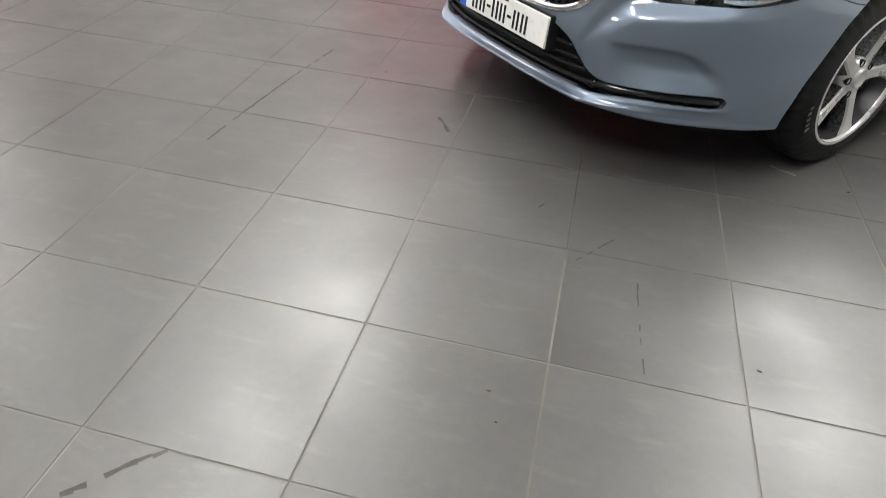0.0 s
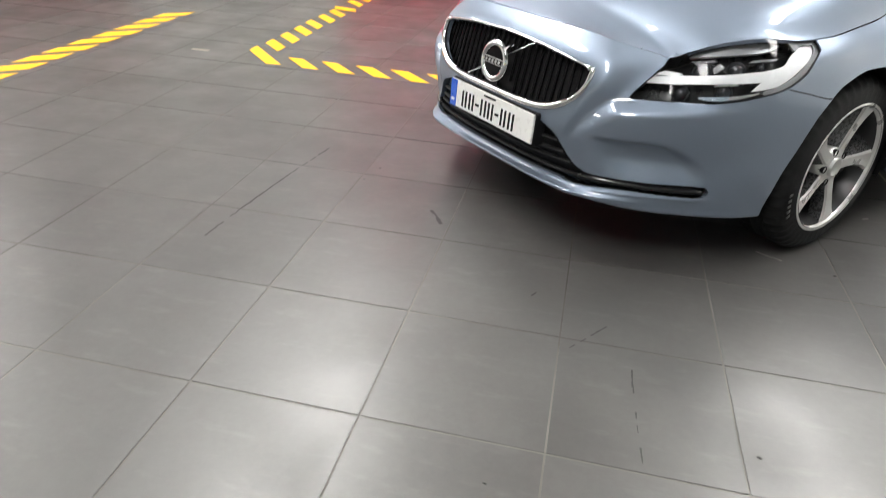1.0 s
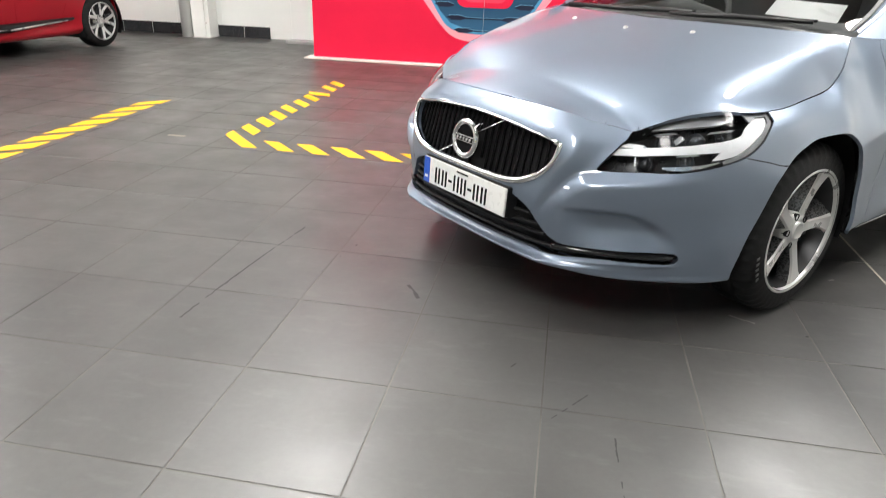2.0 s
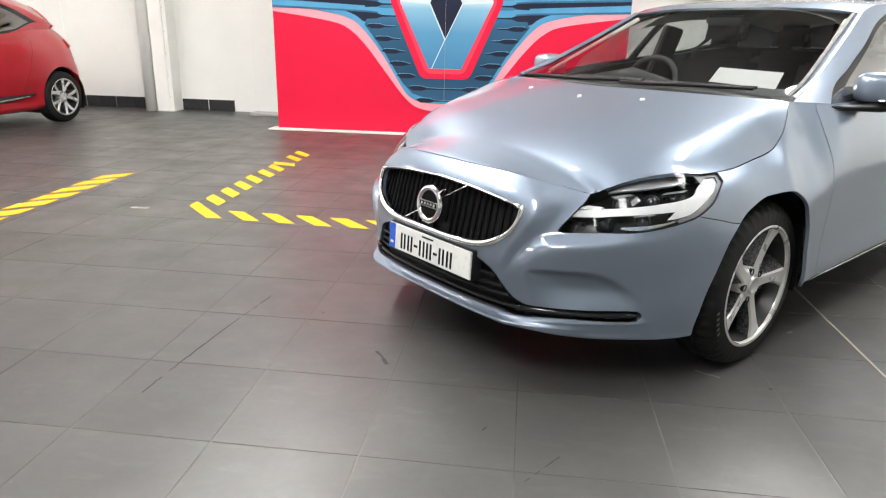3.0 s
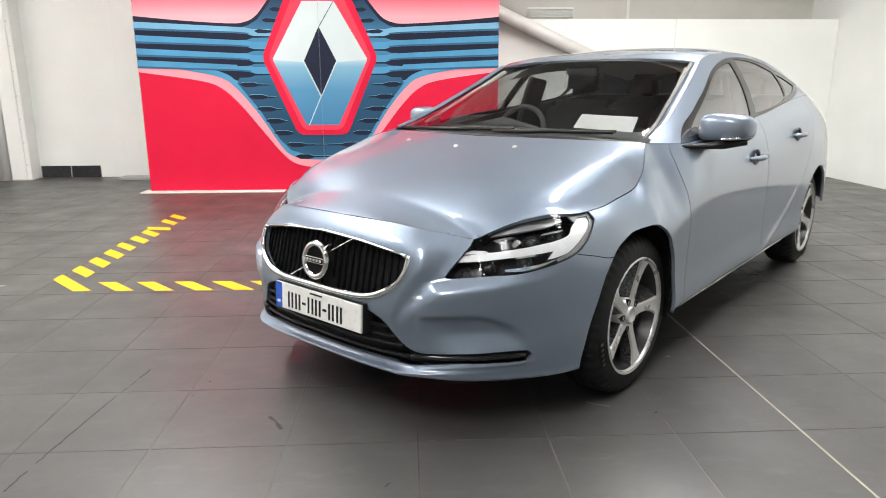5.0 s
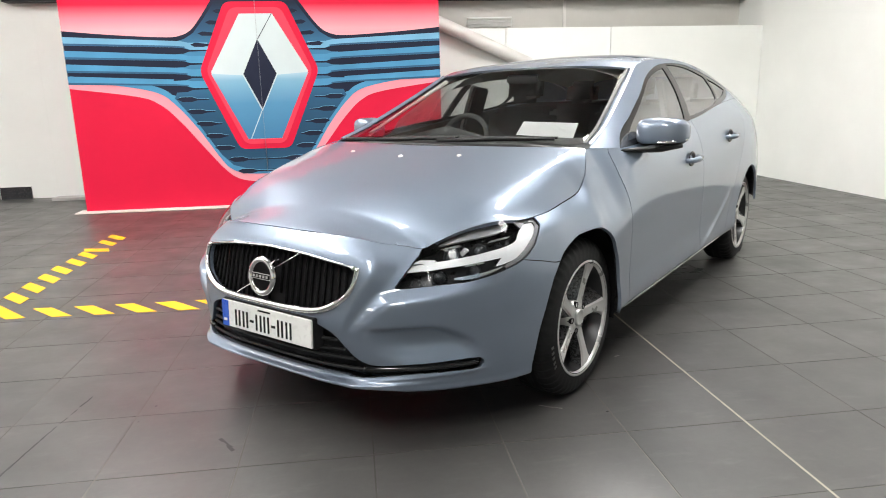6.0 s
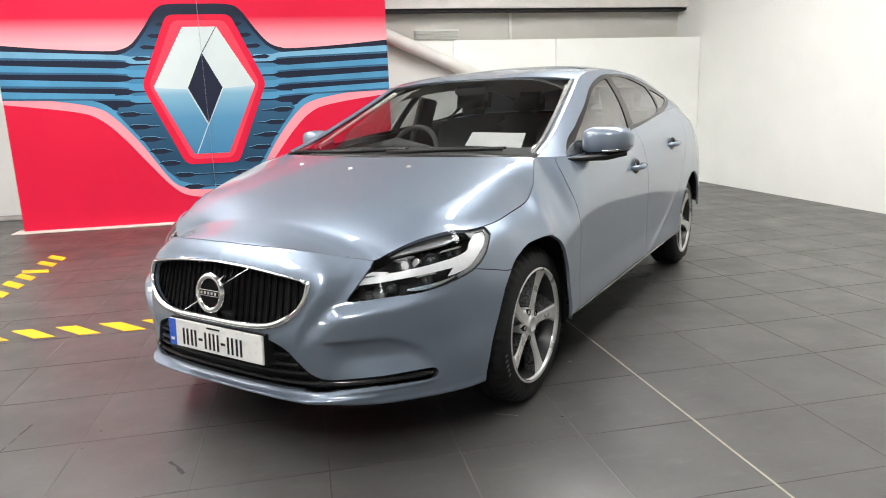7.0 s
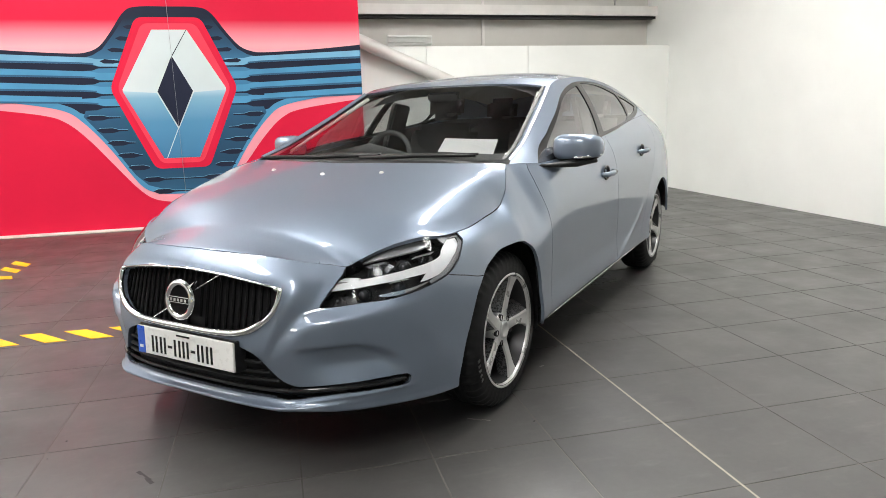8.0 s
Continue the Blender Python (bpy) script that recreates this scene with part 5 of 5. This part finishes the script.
def cabin_and_trim():
    # arches and underbody
    for cy in (AXLE_F, AXLE_R):
        for sgn in (1, -1):
            bm = bmesh.new()
            rows = []
            for q in np.linspace(-0.28 if cy == AXLE_F else 0.22, math.pi + 0.28, 26):
                out = min(.838, float(np.interp(cy + .32 * math.cos(q), SKIRT.plan(SKIRT.side)[:, 1], SKIRT.plan(SKIRT.side)[:, 0])) - .046)
                rows.append([bm.verts.new((sgn * x, cy + r * math.cos(q), HUB + 0.01 + r * 1.12 * math.sin(q))) for x, r in ((out, .330), (out - .02, .338), (.56, .338), (.54, .10))])
            for a, b in zip(rows, rows[1:]):
                for j in range(3):
                    bm.faces.new((a[j], b[j], b[j + 1], a[j + 1]))
            part("wheel_arch_liner", bm, M_DARK, car, smooth=True)
    part("underbody", box((-.55, -.58, .17), (.55, 3.2, .24), 0.02), M_DARK, car)
    part("undertray", prism([(-.66, -.42), (-.55, -.66), (-.36, -.755), (.36, -.755), (.55, -.66), (.66, -.42)], .02, lambda u, v, w: (u, v, .195 + w)), M_DARK, car)
    for sgn in (1, -1):
        part("underbody", box((sgn * .66 - .12, .38, .19), (sgn * .66 + .09, 2.22, .23), 0.015), M_DARK, car)
    # cabin
    part("firewall", box((-.66, .30, .30), (.66, .36, .93), 0.01), M_CABIN, car)
    dash = prism([(.20, .93), (.75, .965), (.95, .93), (1.0, .80), (.95, .55), (.36, .55)], 1.34, lambda u, v, w: (w - .67, u, v))
    part("dashboard", dash, M_CABIN, car)
    part("binnacle", tube([(-.60, .78, .94), (-.37, .80, .965), (-.14, .78, .94)], [.03, .05, .03], 14), M_CABIN, car, smooth=True)
    part("cabin_floor", box((-.70, .36, .24), (.70, 3.1, .30)), M_CABIN, car)
    part("roof_lining", coons_panel(), M_LIGHTT, car, smooth=True)
    for x in (-.37, .37):
        for y, kind in ((1.28, "front_seat"), (2.18, "rear_seat")):
            seat = new(kind)
            seat.parent = car
            part("cushion", box((x - .25, y - .25, .38), (x + .25, y + .27, .56), 0.06), M_SEAT, seat, smooth=True)
            back = box((-.25, -.07, 0), (.25, .07, .60), 0.06)
            ob = part("backrest", back, M_SEAT, seat, smooth=True)
            ob.matrix_basis = pose(x, y + .24, .52, -16)
            hr = part("headrest", box((-.13, -.05, 0), (.13, .05, .19), 0.045), M_SEAT, seat, smooth=True)
            hr.matrix_basis = pose(x, y + .42, 1.12 if y < 2 else 1.08, -12)
    for sgn in (1, -1):
        bp = part("pillar_trim", box((-.02, -.095, 0), (.02, .095, .68), 0.01), M_CABIN, car)
        bp.matrix_basis = Matrix.Translation((sgn * .79, 1.45, .58)) @ pose(0, 0, 0, -7, -15 * sgn, 0)
    for sgn in (1, -1):
        lining = [(sgn * .655, .46, .992), (sgn * .635, .62, 1.06), (sgn * .60, .83, 1.155), (sgn * .555, 1.06, 1.262)]
        part("pillar_lining", tube(lining, [.009, .011, .013, .016], 10, flat=.7), M_LIGHTT, car, "pale inner windscreen pillar lining", smooth=True)
    # steering wheel on the far side
    st = new("steering_wheel")
    st.parent = car
    st.matrix_basis = pose(-.365, .95, .918, 66, 0, 0)
    ring = [(0.160 * math.cos(q), 0.160 * math.sin(q), 0) for q in np.linspace(0, 2 * math.pi, 49)[:-1]]
    part("wheel_rim", tube(ring, 0.0155, 10, closed=True), M_CABIN, st, smooth=True)
    part("hub_pad", box((-.075, -.06, -.03), (.075, .055, .012), 0.02), M_CABIN, st, smooth=True)
    for a in (0, 180, 270):
        c, s = math.cos(radians(a)), math.sin(radians(a))
        part("wheel_spoke", tube([(.05 * c, .05 * s, -.01), (.154 * c, .154 * s, 0)], 0.014, 8), M_CABIN, st, smooth=True)
    # mirror inside, behind the glass
    part("inside_mirror", box((-.10, 1.00, 1.235), (.10, 1.02, 1.285), 0.010), M_DARK, car)
    # a sheet of paper leaning on the dashboard
    pap = bmesh.new()
    pv = [pap.verts.new(p) for p in ((.20, .585, .985), (.58, .43, .985), (.545, .56, 1.045), (.175, .71, 1.045))]
    pap.faces.new(pv)
    bmesh.ops.solidify(pap, geom=pap.faces[:], thickness=0.002)
    part("paper_sheet", pap, M_WHITE, car, "white printed sheet on the dashboard")
    # wipers, cowl and jets
    part("cowl", tube([(-.64, .27, .945), (-.45, .19, .957), (0, .125, .962), (.45, .19, .957), (.64, .27, .945)], 0.035, 10, flat=0.5), M_DARK, car, smooth=True)
    for pts in (((-.58, .20, .975), (-.20, .155, .985), (.10, .20, .992)), ((.02, .17, .98), (.30, .21, .99), (.56, .29, .99))):
        w = part("wiper", tube(pts, [0.011, 0.009, 0.006], 8), M_DARK, car, smooth=True)
        part("wiper_blade", tube([(a[0], a[1] + .03, a[2] + .004) for a in pts], 0.006, 6), M_DARK, w)
    for x, y in ((-.31, -.045), (0.0, -.075), (.29, -.045)):
        z = .930 if x == 0 else .939
        j = part("washer_jet", lathe([(z - .01, .011), (z + .003, .010), (z + .0065, .005), (z + .007, .0004)], 14, axis="z", centre=(x, y, 0)), M_ALLOY, car, smooth=True)
    # door mirrors
    for sgn in (1, -1):
        mir = new("door_mirror")
        mir.parent = DOORS["front", 0 if sgn > 0 else 1]
        tagged(mir, "blue door mirror on a black foot")
        cx, cy, cz = (.893 if sgn > 0 else .868), .68, 1.000
        half = .117 if sgn > 0 else .095
        sh = bmesh.new()
        bmesh.ops.create_uvsphere(sh, u_segments=36, v_segments=20, radius=1.0)
        for v in sh.verts:
            x, y, z = v.co
            e = 0.62
            x, y, z = (math.copysign(abs(k) ** e, k) for k in (x, y, z))
            taper = 1 - 0.18 * (x + 1) / 2
            v.co = (sgn * (cx + half * x), cy + (.085 if y < 0 else .04) * y * taper + .03 * x * x, cz + (.072 if z > 0 else .062) * z * (taper if z > 0 else 1) + .004 * x)
        if sgn < 0:
            bmesh.ops.reverse_faces(sh, faces=sh.faces[:])
        low = [fc for fc in sh.faces if fc.calc_center_median().z < cz - .044]
        for fc in low:
            fc.material_index = 1
        part("mirror_shell", sh, [M_BLUE, M_DARK], mir, smooth=True)
        part("mirror_foot", tube([(sgn * .795, .43, .936), (sgn * .83, .52, .932), (sgn * .90, .635, .934), (sgn * .985, .68, .946)], [.010, .018, .032, .020], 12, flat=0.6), M_DARK, mir, smooth=True)
        part("indicator", tube([(sgn * (cx + .01), cy - .082, cz - .040), (sgn * (cx + .065), cy - .055, cz - .037), (sgn * (cx + .110), cy + .01, cz - .030)], 0.006, 8), M_CHROME, mir, "slim clear indicator strip", smooth=True)
    # door handles
    for key, y, z in (("front", 1.245, .828), ("rear", 2.03, .899)):
        for m, sgn in ((0, 1), (1, -1)):
            h = new("door_handle")
            h.parent = DOORS[key, m]
            x0 = .880
            pts = [(sgn * (x0 - .008), y - .095, z), (sgn * (x0 + .022), y - .075, z + .002), (sgn * (x0 + .03), y, z + .004), (sgn * (x0 + .022), y + .075, z + .004), (sgn * (x0 - .008), y + .095, z + .004)]
            part("grip", tube(pts, [.010, .013, .014, .013, .010], 10, flat=1.1), M_BLUE, h, smooth=True)
            cup = lathe([(0.0, .046), (.004, .044), (.002, .036), (-.012, .015), (-.014, .0005)], 24)
            c = part("handle_cup", cup, M_DARK, h, "dark recess behind the grip", smooth=True)
            c.matrix_basis = Matrix.Translation((sgn * (x0 - .001), y - .02, z + .006)) @ Matrix.Diagonal((sgn, 1.2, .85, 1))
    # silver strip along the sill and door trim
    for sgn in (1, -1):
        part("sill_strip", tube([(sgn * .866, .33, .266), (sgn * .862, 1.2, .272), (sgn * .862, 1.98, .280)], 0.0022, 8), M_STRIP, car, "slim bright sill strip", smooth=True)


def coons_panel():
    """The roof lining, a little below the roof skin."""
    bm = bmesh.new()
    ys, xs = np.linspace(1.12, 2.95, 14), np.linspace(-.56, .56, 13)
    grid = [[bm.verts.new((x, y, 1.385 - 0.10 * ((y - 1.95) / 1.0) ** 2 - 0.10 * (x / .56) ** 4)) for x in xs] for y in ys]
    for a, b in zip(grid, grid[1:]):
        for j in range(12):
            bm.faces.new((a[j], b[j], b[j + 1], a[j + 1]))
    return bm


cabin_and_trim()


# ---- the red hatchback by the wall ----
def red_car():
    paint = car_paint("red paint", (0.50, 0.006, 0.020), 0.05)
    glass = clear("dark car glass", (0.35, 0.37, 0.37), base=0.3)
    m = pose(-5.83, 4.41, 0, 0, 0, -6)
    car2 = thing("car", "small red hatchback parked by the white wall", "car", m)
    plan = [(0, -.78), (.15, -.775), (.30, -.755), (.44, -.715), (.56, -.64), (.67, -.52), (.76, -.38), (.82, -.2), (.85, .05), (.855, .25), (.85, .45), (.845, 1.0),
            (.85, 1.5), (.865, 2.1), (.87, 2.55), (.83, 2.85), (.74, 3.05), (.56, 3.15), (.28, 3.19), (0, 3.20)]
    low = [(.08, .20), (.02, .23), (.0, .30), (.0, .42), (.0, .55), (.0, .68)]
    body = Skirt(plan, [
        (0, low + [(.03, .75), (.08, .80), (.16, .83)]), (4, low + [(.03, .76), (.09, .81), (.18, .84)]), (7, low + [(.01, .78), (.06, .84), (.14, .88)]),
        (9, low + [(.01, .80), (.05, .88), (.14, .95)]), (11, [(.07, .18), (.03, .22), (.045, .30), (.04, .40), (.015, .55), (.0, .70), (.005, .80), (.03, .90), (.07, .97)]),
        (13, [(.07, .18), (.03, .22), (.03, .30), (.02, .40), (.0, .55), (.0, .70), (.005, .84), (.04, .96), (.11, 1.04)]),
        (14, [(.07, .20), (.02, .24), (.0, .30), (.0, .42), (.0, .58), (.005, .72), (.04, .86), (.11, .98), (.19, 1.08)]),
        (16, [(.07, .20), (.02, .24), (.0, .30), (.0, .42), (.0, .58), (.03, .72), (.06, .86), (.12, .98), (.22, 1.08)]),
        (19, [(.07, .20), (.02, .24), (.0, .30), (.0, .42), (.03, .58), (.06, .72), (.10, .86), (.18, .98), (.28, 1.08)])])
    hub, base = .30, 2.65
    circ = lambda cy: body.from_side([(cy + .335 * math.cos(q), hub + .01 + .345 * math.sin(q)) for q in np.linspace(-.9, math.pi + .9, 36)])
    arches = [circ(0.0), circ(base)]
    for a in arches:
        a[:, 1] = np.where(a[:, 1] < .02, -.2, a[:, 1])
    sd = body.from_side
    door = fine(sd([(.42, .30), (.40, .8), (.42, 1.2), (1.4, 1.2), (1.45, .8), (1.48, .30)]), 3, (0, 2, 3, 5))
    door2 = fine(sd([(1.48, .30), (1.45, .8), (1.4, 1.2), (2.2, 1.2), (2.28, .95), (2.16, .62), (1.98, .30)]), 3, (0, 2, 3, 6))
    for d in (door, door2):
        d[:, 1] = np.where(d[:, 1] > .98, 1.1, d[:, 1])
    cut = panels(body, np.linspace(0, body.smax, 170), np.linspace(0, 1, 30), [("void", arches[0]), ("void", arches[1]), ("door", door), ("door2", door2)])
    part("body_shell", sheet(cut["body"], 2, lip=.025, centre=True), paint, car2, smooth=True)
    for k in (0, 1):
        part("front_door", sheet(cut["door"], k), paint, car2, smooth=True)
        part("rear_door", sheet(cut["door2"], k, gap=0.001, lip=0.006), paint, car2, smooth=True)
    rail = catmull([(.62, .30, .97), (.60, .55, 1.12), (.56, .95, 1.33), (.55, 1.4, 1.42), (.56, 1.9, 1.41), (.58, 2.4, 1.33), (.60, 2.75, 1.20), (.60, 2.9, 1.12)])
    rs = np.linspace(0, rail.length, 200)
    ss = np.linspace(body.plan.keys[9], body.plan.keys[15], 200)
    top = body.at(ss, np.ones(200))
    band = Band(lambda y: np.stack([np.interp(y, top[:, 1], top[:, k]) for k in range(3)], -1), lambda y: rail(np.interp(np.asarray(y, float) + .04, rail(rs)[:, 1], rs)), .03)
    win = fine(band.from_side([(.55, 1.0), (1.3, 1.01), (2.1, 1.07), (2.44, 1.155), (2.1, 1.31), (1.5, 1.36), (1.05, 1.33), (.75, 1.18)]), 5, (0, 3))
    rim = fine(band.from_side([(.45, .99), (1.3, .992), (2.12, 1.05), (2.58, 1.155), (2.15, 1.345), (1.5, 1.39), (1.02, 1.35), (.68, 1.18)]), 5, (0, 3))
    bc = panels(band, np.linspace(.28, 2.82, 130), np.linspace(0, 1, 30), [("glass", win), ("frame", rim)], (1, .3))
    for k in (0, 1):
        part("roof_side", sheet(bc["body"], k, gap=0), paint, car2, smooth=True)
        part("window_frame", sheet(bc["frame"], k, gap=0, lip=.004, offset=-.002), M_BLACKG, car2, "black window surround", smooth=True)
        part("side_window", sheet(bc["glass"], k, gap=0, lip=.004, offset=-.003), glass, car2, "dark side glass", smooth=True)
    front = lambda u: body.at(body.plan.keys[4] * np.asarray(u), np.ones(np.shape(u)))
    edge = lambda v: body.at(body.plan.keys[4] + (body.plan.keys[9] - body.plan.keys[4]) * np.asarray(v), np.ones(np.shape(v)))
    c0 = edge(np.array([1.0]))[0]
    cowl = unit(catmull([(0, .12, 1.0), (.35, .16, .99), tuple(c0)]))
    part("hood", sheet(coons(front, cowl, unit(catmull([tuple(front(np.array([0.0]))[0]), (0, -.3, .93), (0, .12, 1.0)])), edge, 20, 24), 2), paint, car2, smooth=True)
    head = unit(catmull([(0, 1.0, 1.40), (.3, .99, 1.39), (.56, .95, 1.33)]))
    s1 = rs[np.argmin(np.abs(rail(rs)[:, 1] - .95))]
    ws_low = unit(catmull([(0, .14, 1.0), (.35, .18, .99), (.62, .30, .97)]))
    part("windscreen", sheet(coons(ws_low, head, unit(catmull([(0, .14, 1.0), (0, .6, 1.22), (0, 1.0, 1.40)])), lambda v: rail(s1 * np.asarray(v)), 14, 14), 2, lip=0), glass, car2, smooth=True)
    end = unit(catmull([(0, 2.88, 1.36), (.3, 2.87, 1.34), (.60, 2.9, 1.12)]))
    part("roof", sheet(coons(head, end, unit(catmull([(0, 1.0, 1.40), (0, 1.9, 1.46), (0, 2.88, 1.36)])), lambda v: rail(s1 + (rail.length - s1) * np.asarray(v)), 14, 24, lambda u, v: .03 * u * (1 - u ** 4) * np.sin(np.pi * v) ** .5), 2), paint, car2, smooth=True)
    tl = lambda u: body.at(body.smax + (body.plan.keys[15] - body.smax) * np.asarray(u), np.ones(np.shape(u)))
    t0, t1 = tl(np.array([0.0, 1.0]))
    part("tailgate", sheet(coons(tl, end, unit(catmull([tuple(t0), (0, 2.95, 1.22), (0, 2.88, 1.36)])), unit(catmull([tuple(t1), tuple((t1 + np.array([.6, 2.9, 1.12])) / 2), (.6, 2.9, 1.12)])), 14, 10), 2), paint, car2, smooth=True)
    part("rear_lamp", tube([(.70, 2.93, .80), (.73, 2.93, .88), (.70, 2.90, .96)], [.03, .05, .03], 12, flat=.5), plain("red lamp lens", (0.35, 0.01, 0.012), .1), car2, smooth=True)
    for sgn in (1, -1):
        part("door_trim", tube([(sgn * .838, .55, .34), (sgn * .845, 1.3, .325), (sgn * .855, 2.20, .365)], [.018, .05, .016], 10, flat=.9), M_DARK, car2, "black lower door trim", smooth=True)
        part("trim_strip", tube([(sgn * .858, .75, .318), (sgn * .874, 1.4, .315), (sgn * .868, 2.10, .352)], [.008, .022, .008], 8, flat=.8), M_ALLOY, car2, "bright strip on the door trim", smooth=True)
        for cy in (0.0, base):
            bm = bmesh.new()
            rows = [[bm.verts.new((sgn * x, cy + r * math.cos(q), hub + .01 + r * 1.03 * math.sin(q))) for x, r in ((.845, .338), (.82, .355), (.5, .355), (.48, .1))] for q in np.linspace(-.5, math.pi + .5, 22)]
            for a, b in zip(rows, rows[1:]):
                for j in range(3):
                    bm.faces.new((a[j], b[j], b[j + 1], a[j + 1]))
            part("wheel_arch_liner", bm, M_DARK, car2, smooth=True)
            wheel(car2, sgn * .75, cy, hub, sgn, spokes=10, style="straight", r=.302, rim=.212)
    part("underbody", box((-.6, -.6, .19), (.6, 2.95, .24), .02), M_DARK, car2)


red_car()


# ---- marks on the floor ----
def floor_marks():
    rubber = plain("rubber scuff", (0.028, 0.027, 0.027), .6, vary=.3, scale=60)
    dust = plain("pale scuff", (0.26, 0.25, 0.235), .7, vary=.3, scale=60)
    def streak(name, pts, width, mat, label, breaks=0.25, seed=1):
        rng = random.Random(seed)
        bm = bmesh.new()
        P = [Vector((*p, 0)) for p in pts]
        for a, b in zip(P, P[1:]):
            d = b - a
            n = max(2, int(d.length / 0.022))
            s = Vector((-d.y, d.x, 0)).normalized()
            for i in range(n):
                if rng.random() < breaks:
                    continue
                w0, w1 = width * rng.uniform(.35, 1), width * rng.uniform(.35, 1)
                q0, q1 = a + d * (i / n), a + d * ((i + 1.02) / n)
                o = s * rng.uniform(-.2, .2) * width
                vs = [bm.verts.new((q.x, q.y, 0.0007)) for q in (q0 - s * w0 / 2 + o, q1 - s * w1 / 2 + o, q1 + s * w1 / 2 + o, q0 + s * w0 / 2 + o)]
                bm.faces.new(vs)
        ob = part(name, bm, mat)
        return tagged(ob, label, "floor mark", kind="stuff")
    streak("scuff_mark", [(-.352, 1.13), (-.33, 1.35), (-.30, 1.63), (-.24, 2.02)], .010, rubber, "long thin black rubber streak on the tiles", .08, 2)
    streak("scuff_mark", [(.355, 1.56), (.39, 1.51), (.42, 1.465)], .020, rubber, "short black rubber smear on the tiles", .05, 3)
    streak("scuff_mark", [(.73, .98), (.81, 1.11)], .006, rubber, "faint broken scuff on the tiles", .4, 4)
    streak("scuff_mark", [(1.10, .81), (1.11, .6), (1.12, .48)], .006, rubber, "faint broken scuff on the tiles", .45, 5)
    streak("scuff_mark", [(.02, -.17), (.09, -.11), (.13, -.06), (.19, 0.0)], .018, rubber, "broken tyre streak on the tiles", .5, 6)
    streak("scuff_mark", [(.90, .82), (1.03, .99)], .006, rubber, "faint broken scuff on the tiles", .4, 7)
    damp = plain("damp stain", (0.016, 0.0155, 0.015), .28, vary=.3, scale=30)
    streak("floor_stain", [(2.90, 3.27), (3.02, 3.40), (3.10, 3.55)], .10, damp, "dark damp stain on the tiles beside the car", .28, 8)
    streak("floor_stain", [(3.00, 3.30), (3.12, 3.31), (3.17, 3.40)], .07, damp, "dark damp stain on the tiles beside the car", .3, 9)
    streak("scuff_mark", [(1.55, 1.61), (1.60, 1.58), (1.63, 1.565)], .012, dust, "pale dusty scuff on the tiles before the wheel", .35, 10)
    streak("scuff_mark", [(2.02, 2.02), (2.07, 2.05)], .014, dust, "pale dusty scuff on the tiles beside the wheel", .35, 12)
    rng = random.Random(11)
    for x, y in ((.78, .33), (.81, .25), (1.39, .57), (1.79, 1.51), (.02, 1.75), (.05, 1.88), (4.3, 4.6), (4.75, 5.35), (5.1, 3.9), (5.3, 4.3)):
        bm = bmesh.new()
        r = rng.uniform(.004, .009)
        vs = [bm.verts.new((x + r * rng.uniform(.5, 1.3) * math.cos(q), y + r * rng.uniform(.4, 1) * math.sin(q), .0007)) for q in np.linspace(0, 2 * math.pi, 8)[:-1]]
        top = bm.verts.new((x, y, .003))
        for i in range(7):
            bm.faces.new((vs[i], vs[(i + 1) % 7], top))
        tagged(part("grit", bm, rubber), "small dark speck of grit on the tiles", "grit", group="grit on the floor")


floor_marks()


# ---- floor tiles ----
def tiles():
    floor = bpy.data.objects["floor"]
    g, t = 0.0025, 0.0022
    me = mesh_of(box((g, g, -t), (TILE - g, TILE - g, 0.0), 0.0008), "tile", M_TILE)
    near, far = [], []
    for i in range(-20, 15):
        for j in range(-16, 20):
            x, y = i * TILE, j * TILE
            if x < WEST or x + TILE > EAST + 0.4 or y < SOUTH or y + TILE > BACK + 0.4:
                continue
            (near if -2.7 <= x < 4.5 and -0.5 <= y < 5.4 else far).append((x, y))
    near.sort(key=lambda p: (p[0] - 0.9) ** 2 + (p[1] - 1.6) ** 2)
    near, far = near[:300], far + near[300:]
    for x, y in near:
        ob = new("floor_tile", me)
        ob.location = (x, y, 0)
        ob.parent = floor
    bm = bmesh.new()
    for x, y in far:
        box((x + g, y + g, -t), (x + TILE - g, y + TILE - g, 0.0), bm=bm)
    rest = part("floor_tiles", bm, M_TILE, floor)
    tagged(rest, "dark grey porcelain tiles further off", kind="stuff")
    # pale movement joint between two rows of tiles
    part("movement_joint", box((5 * TILE - 0.0042, SOUTH, 0.0), (5 * TILE + 0.0042, BACK, 0.0008)), M_JOINT, floor, "pale movement joint")


tiles()
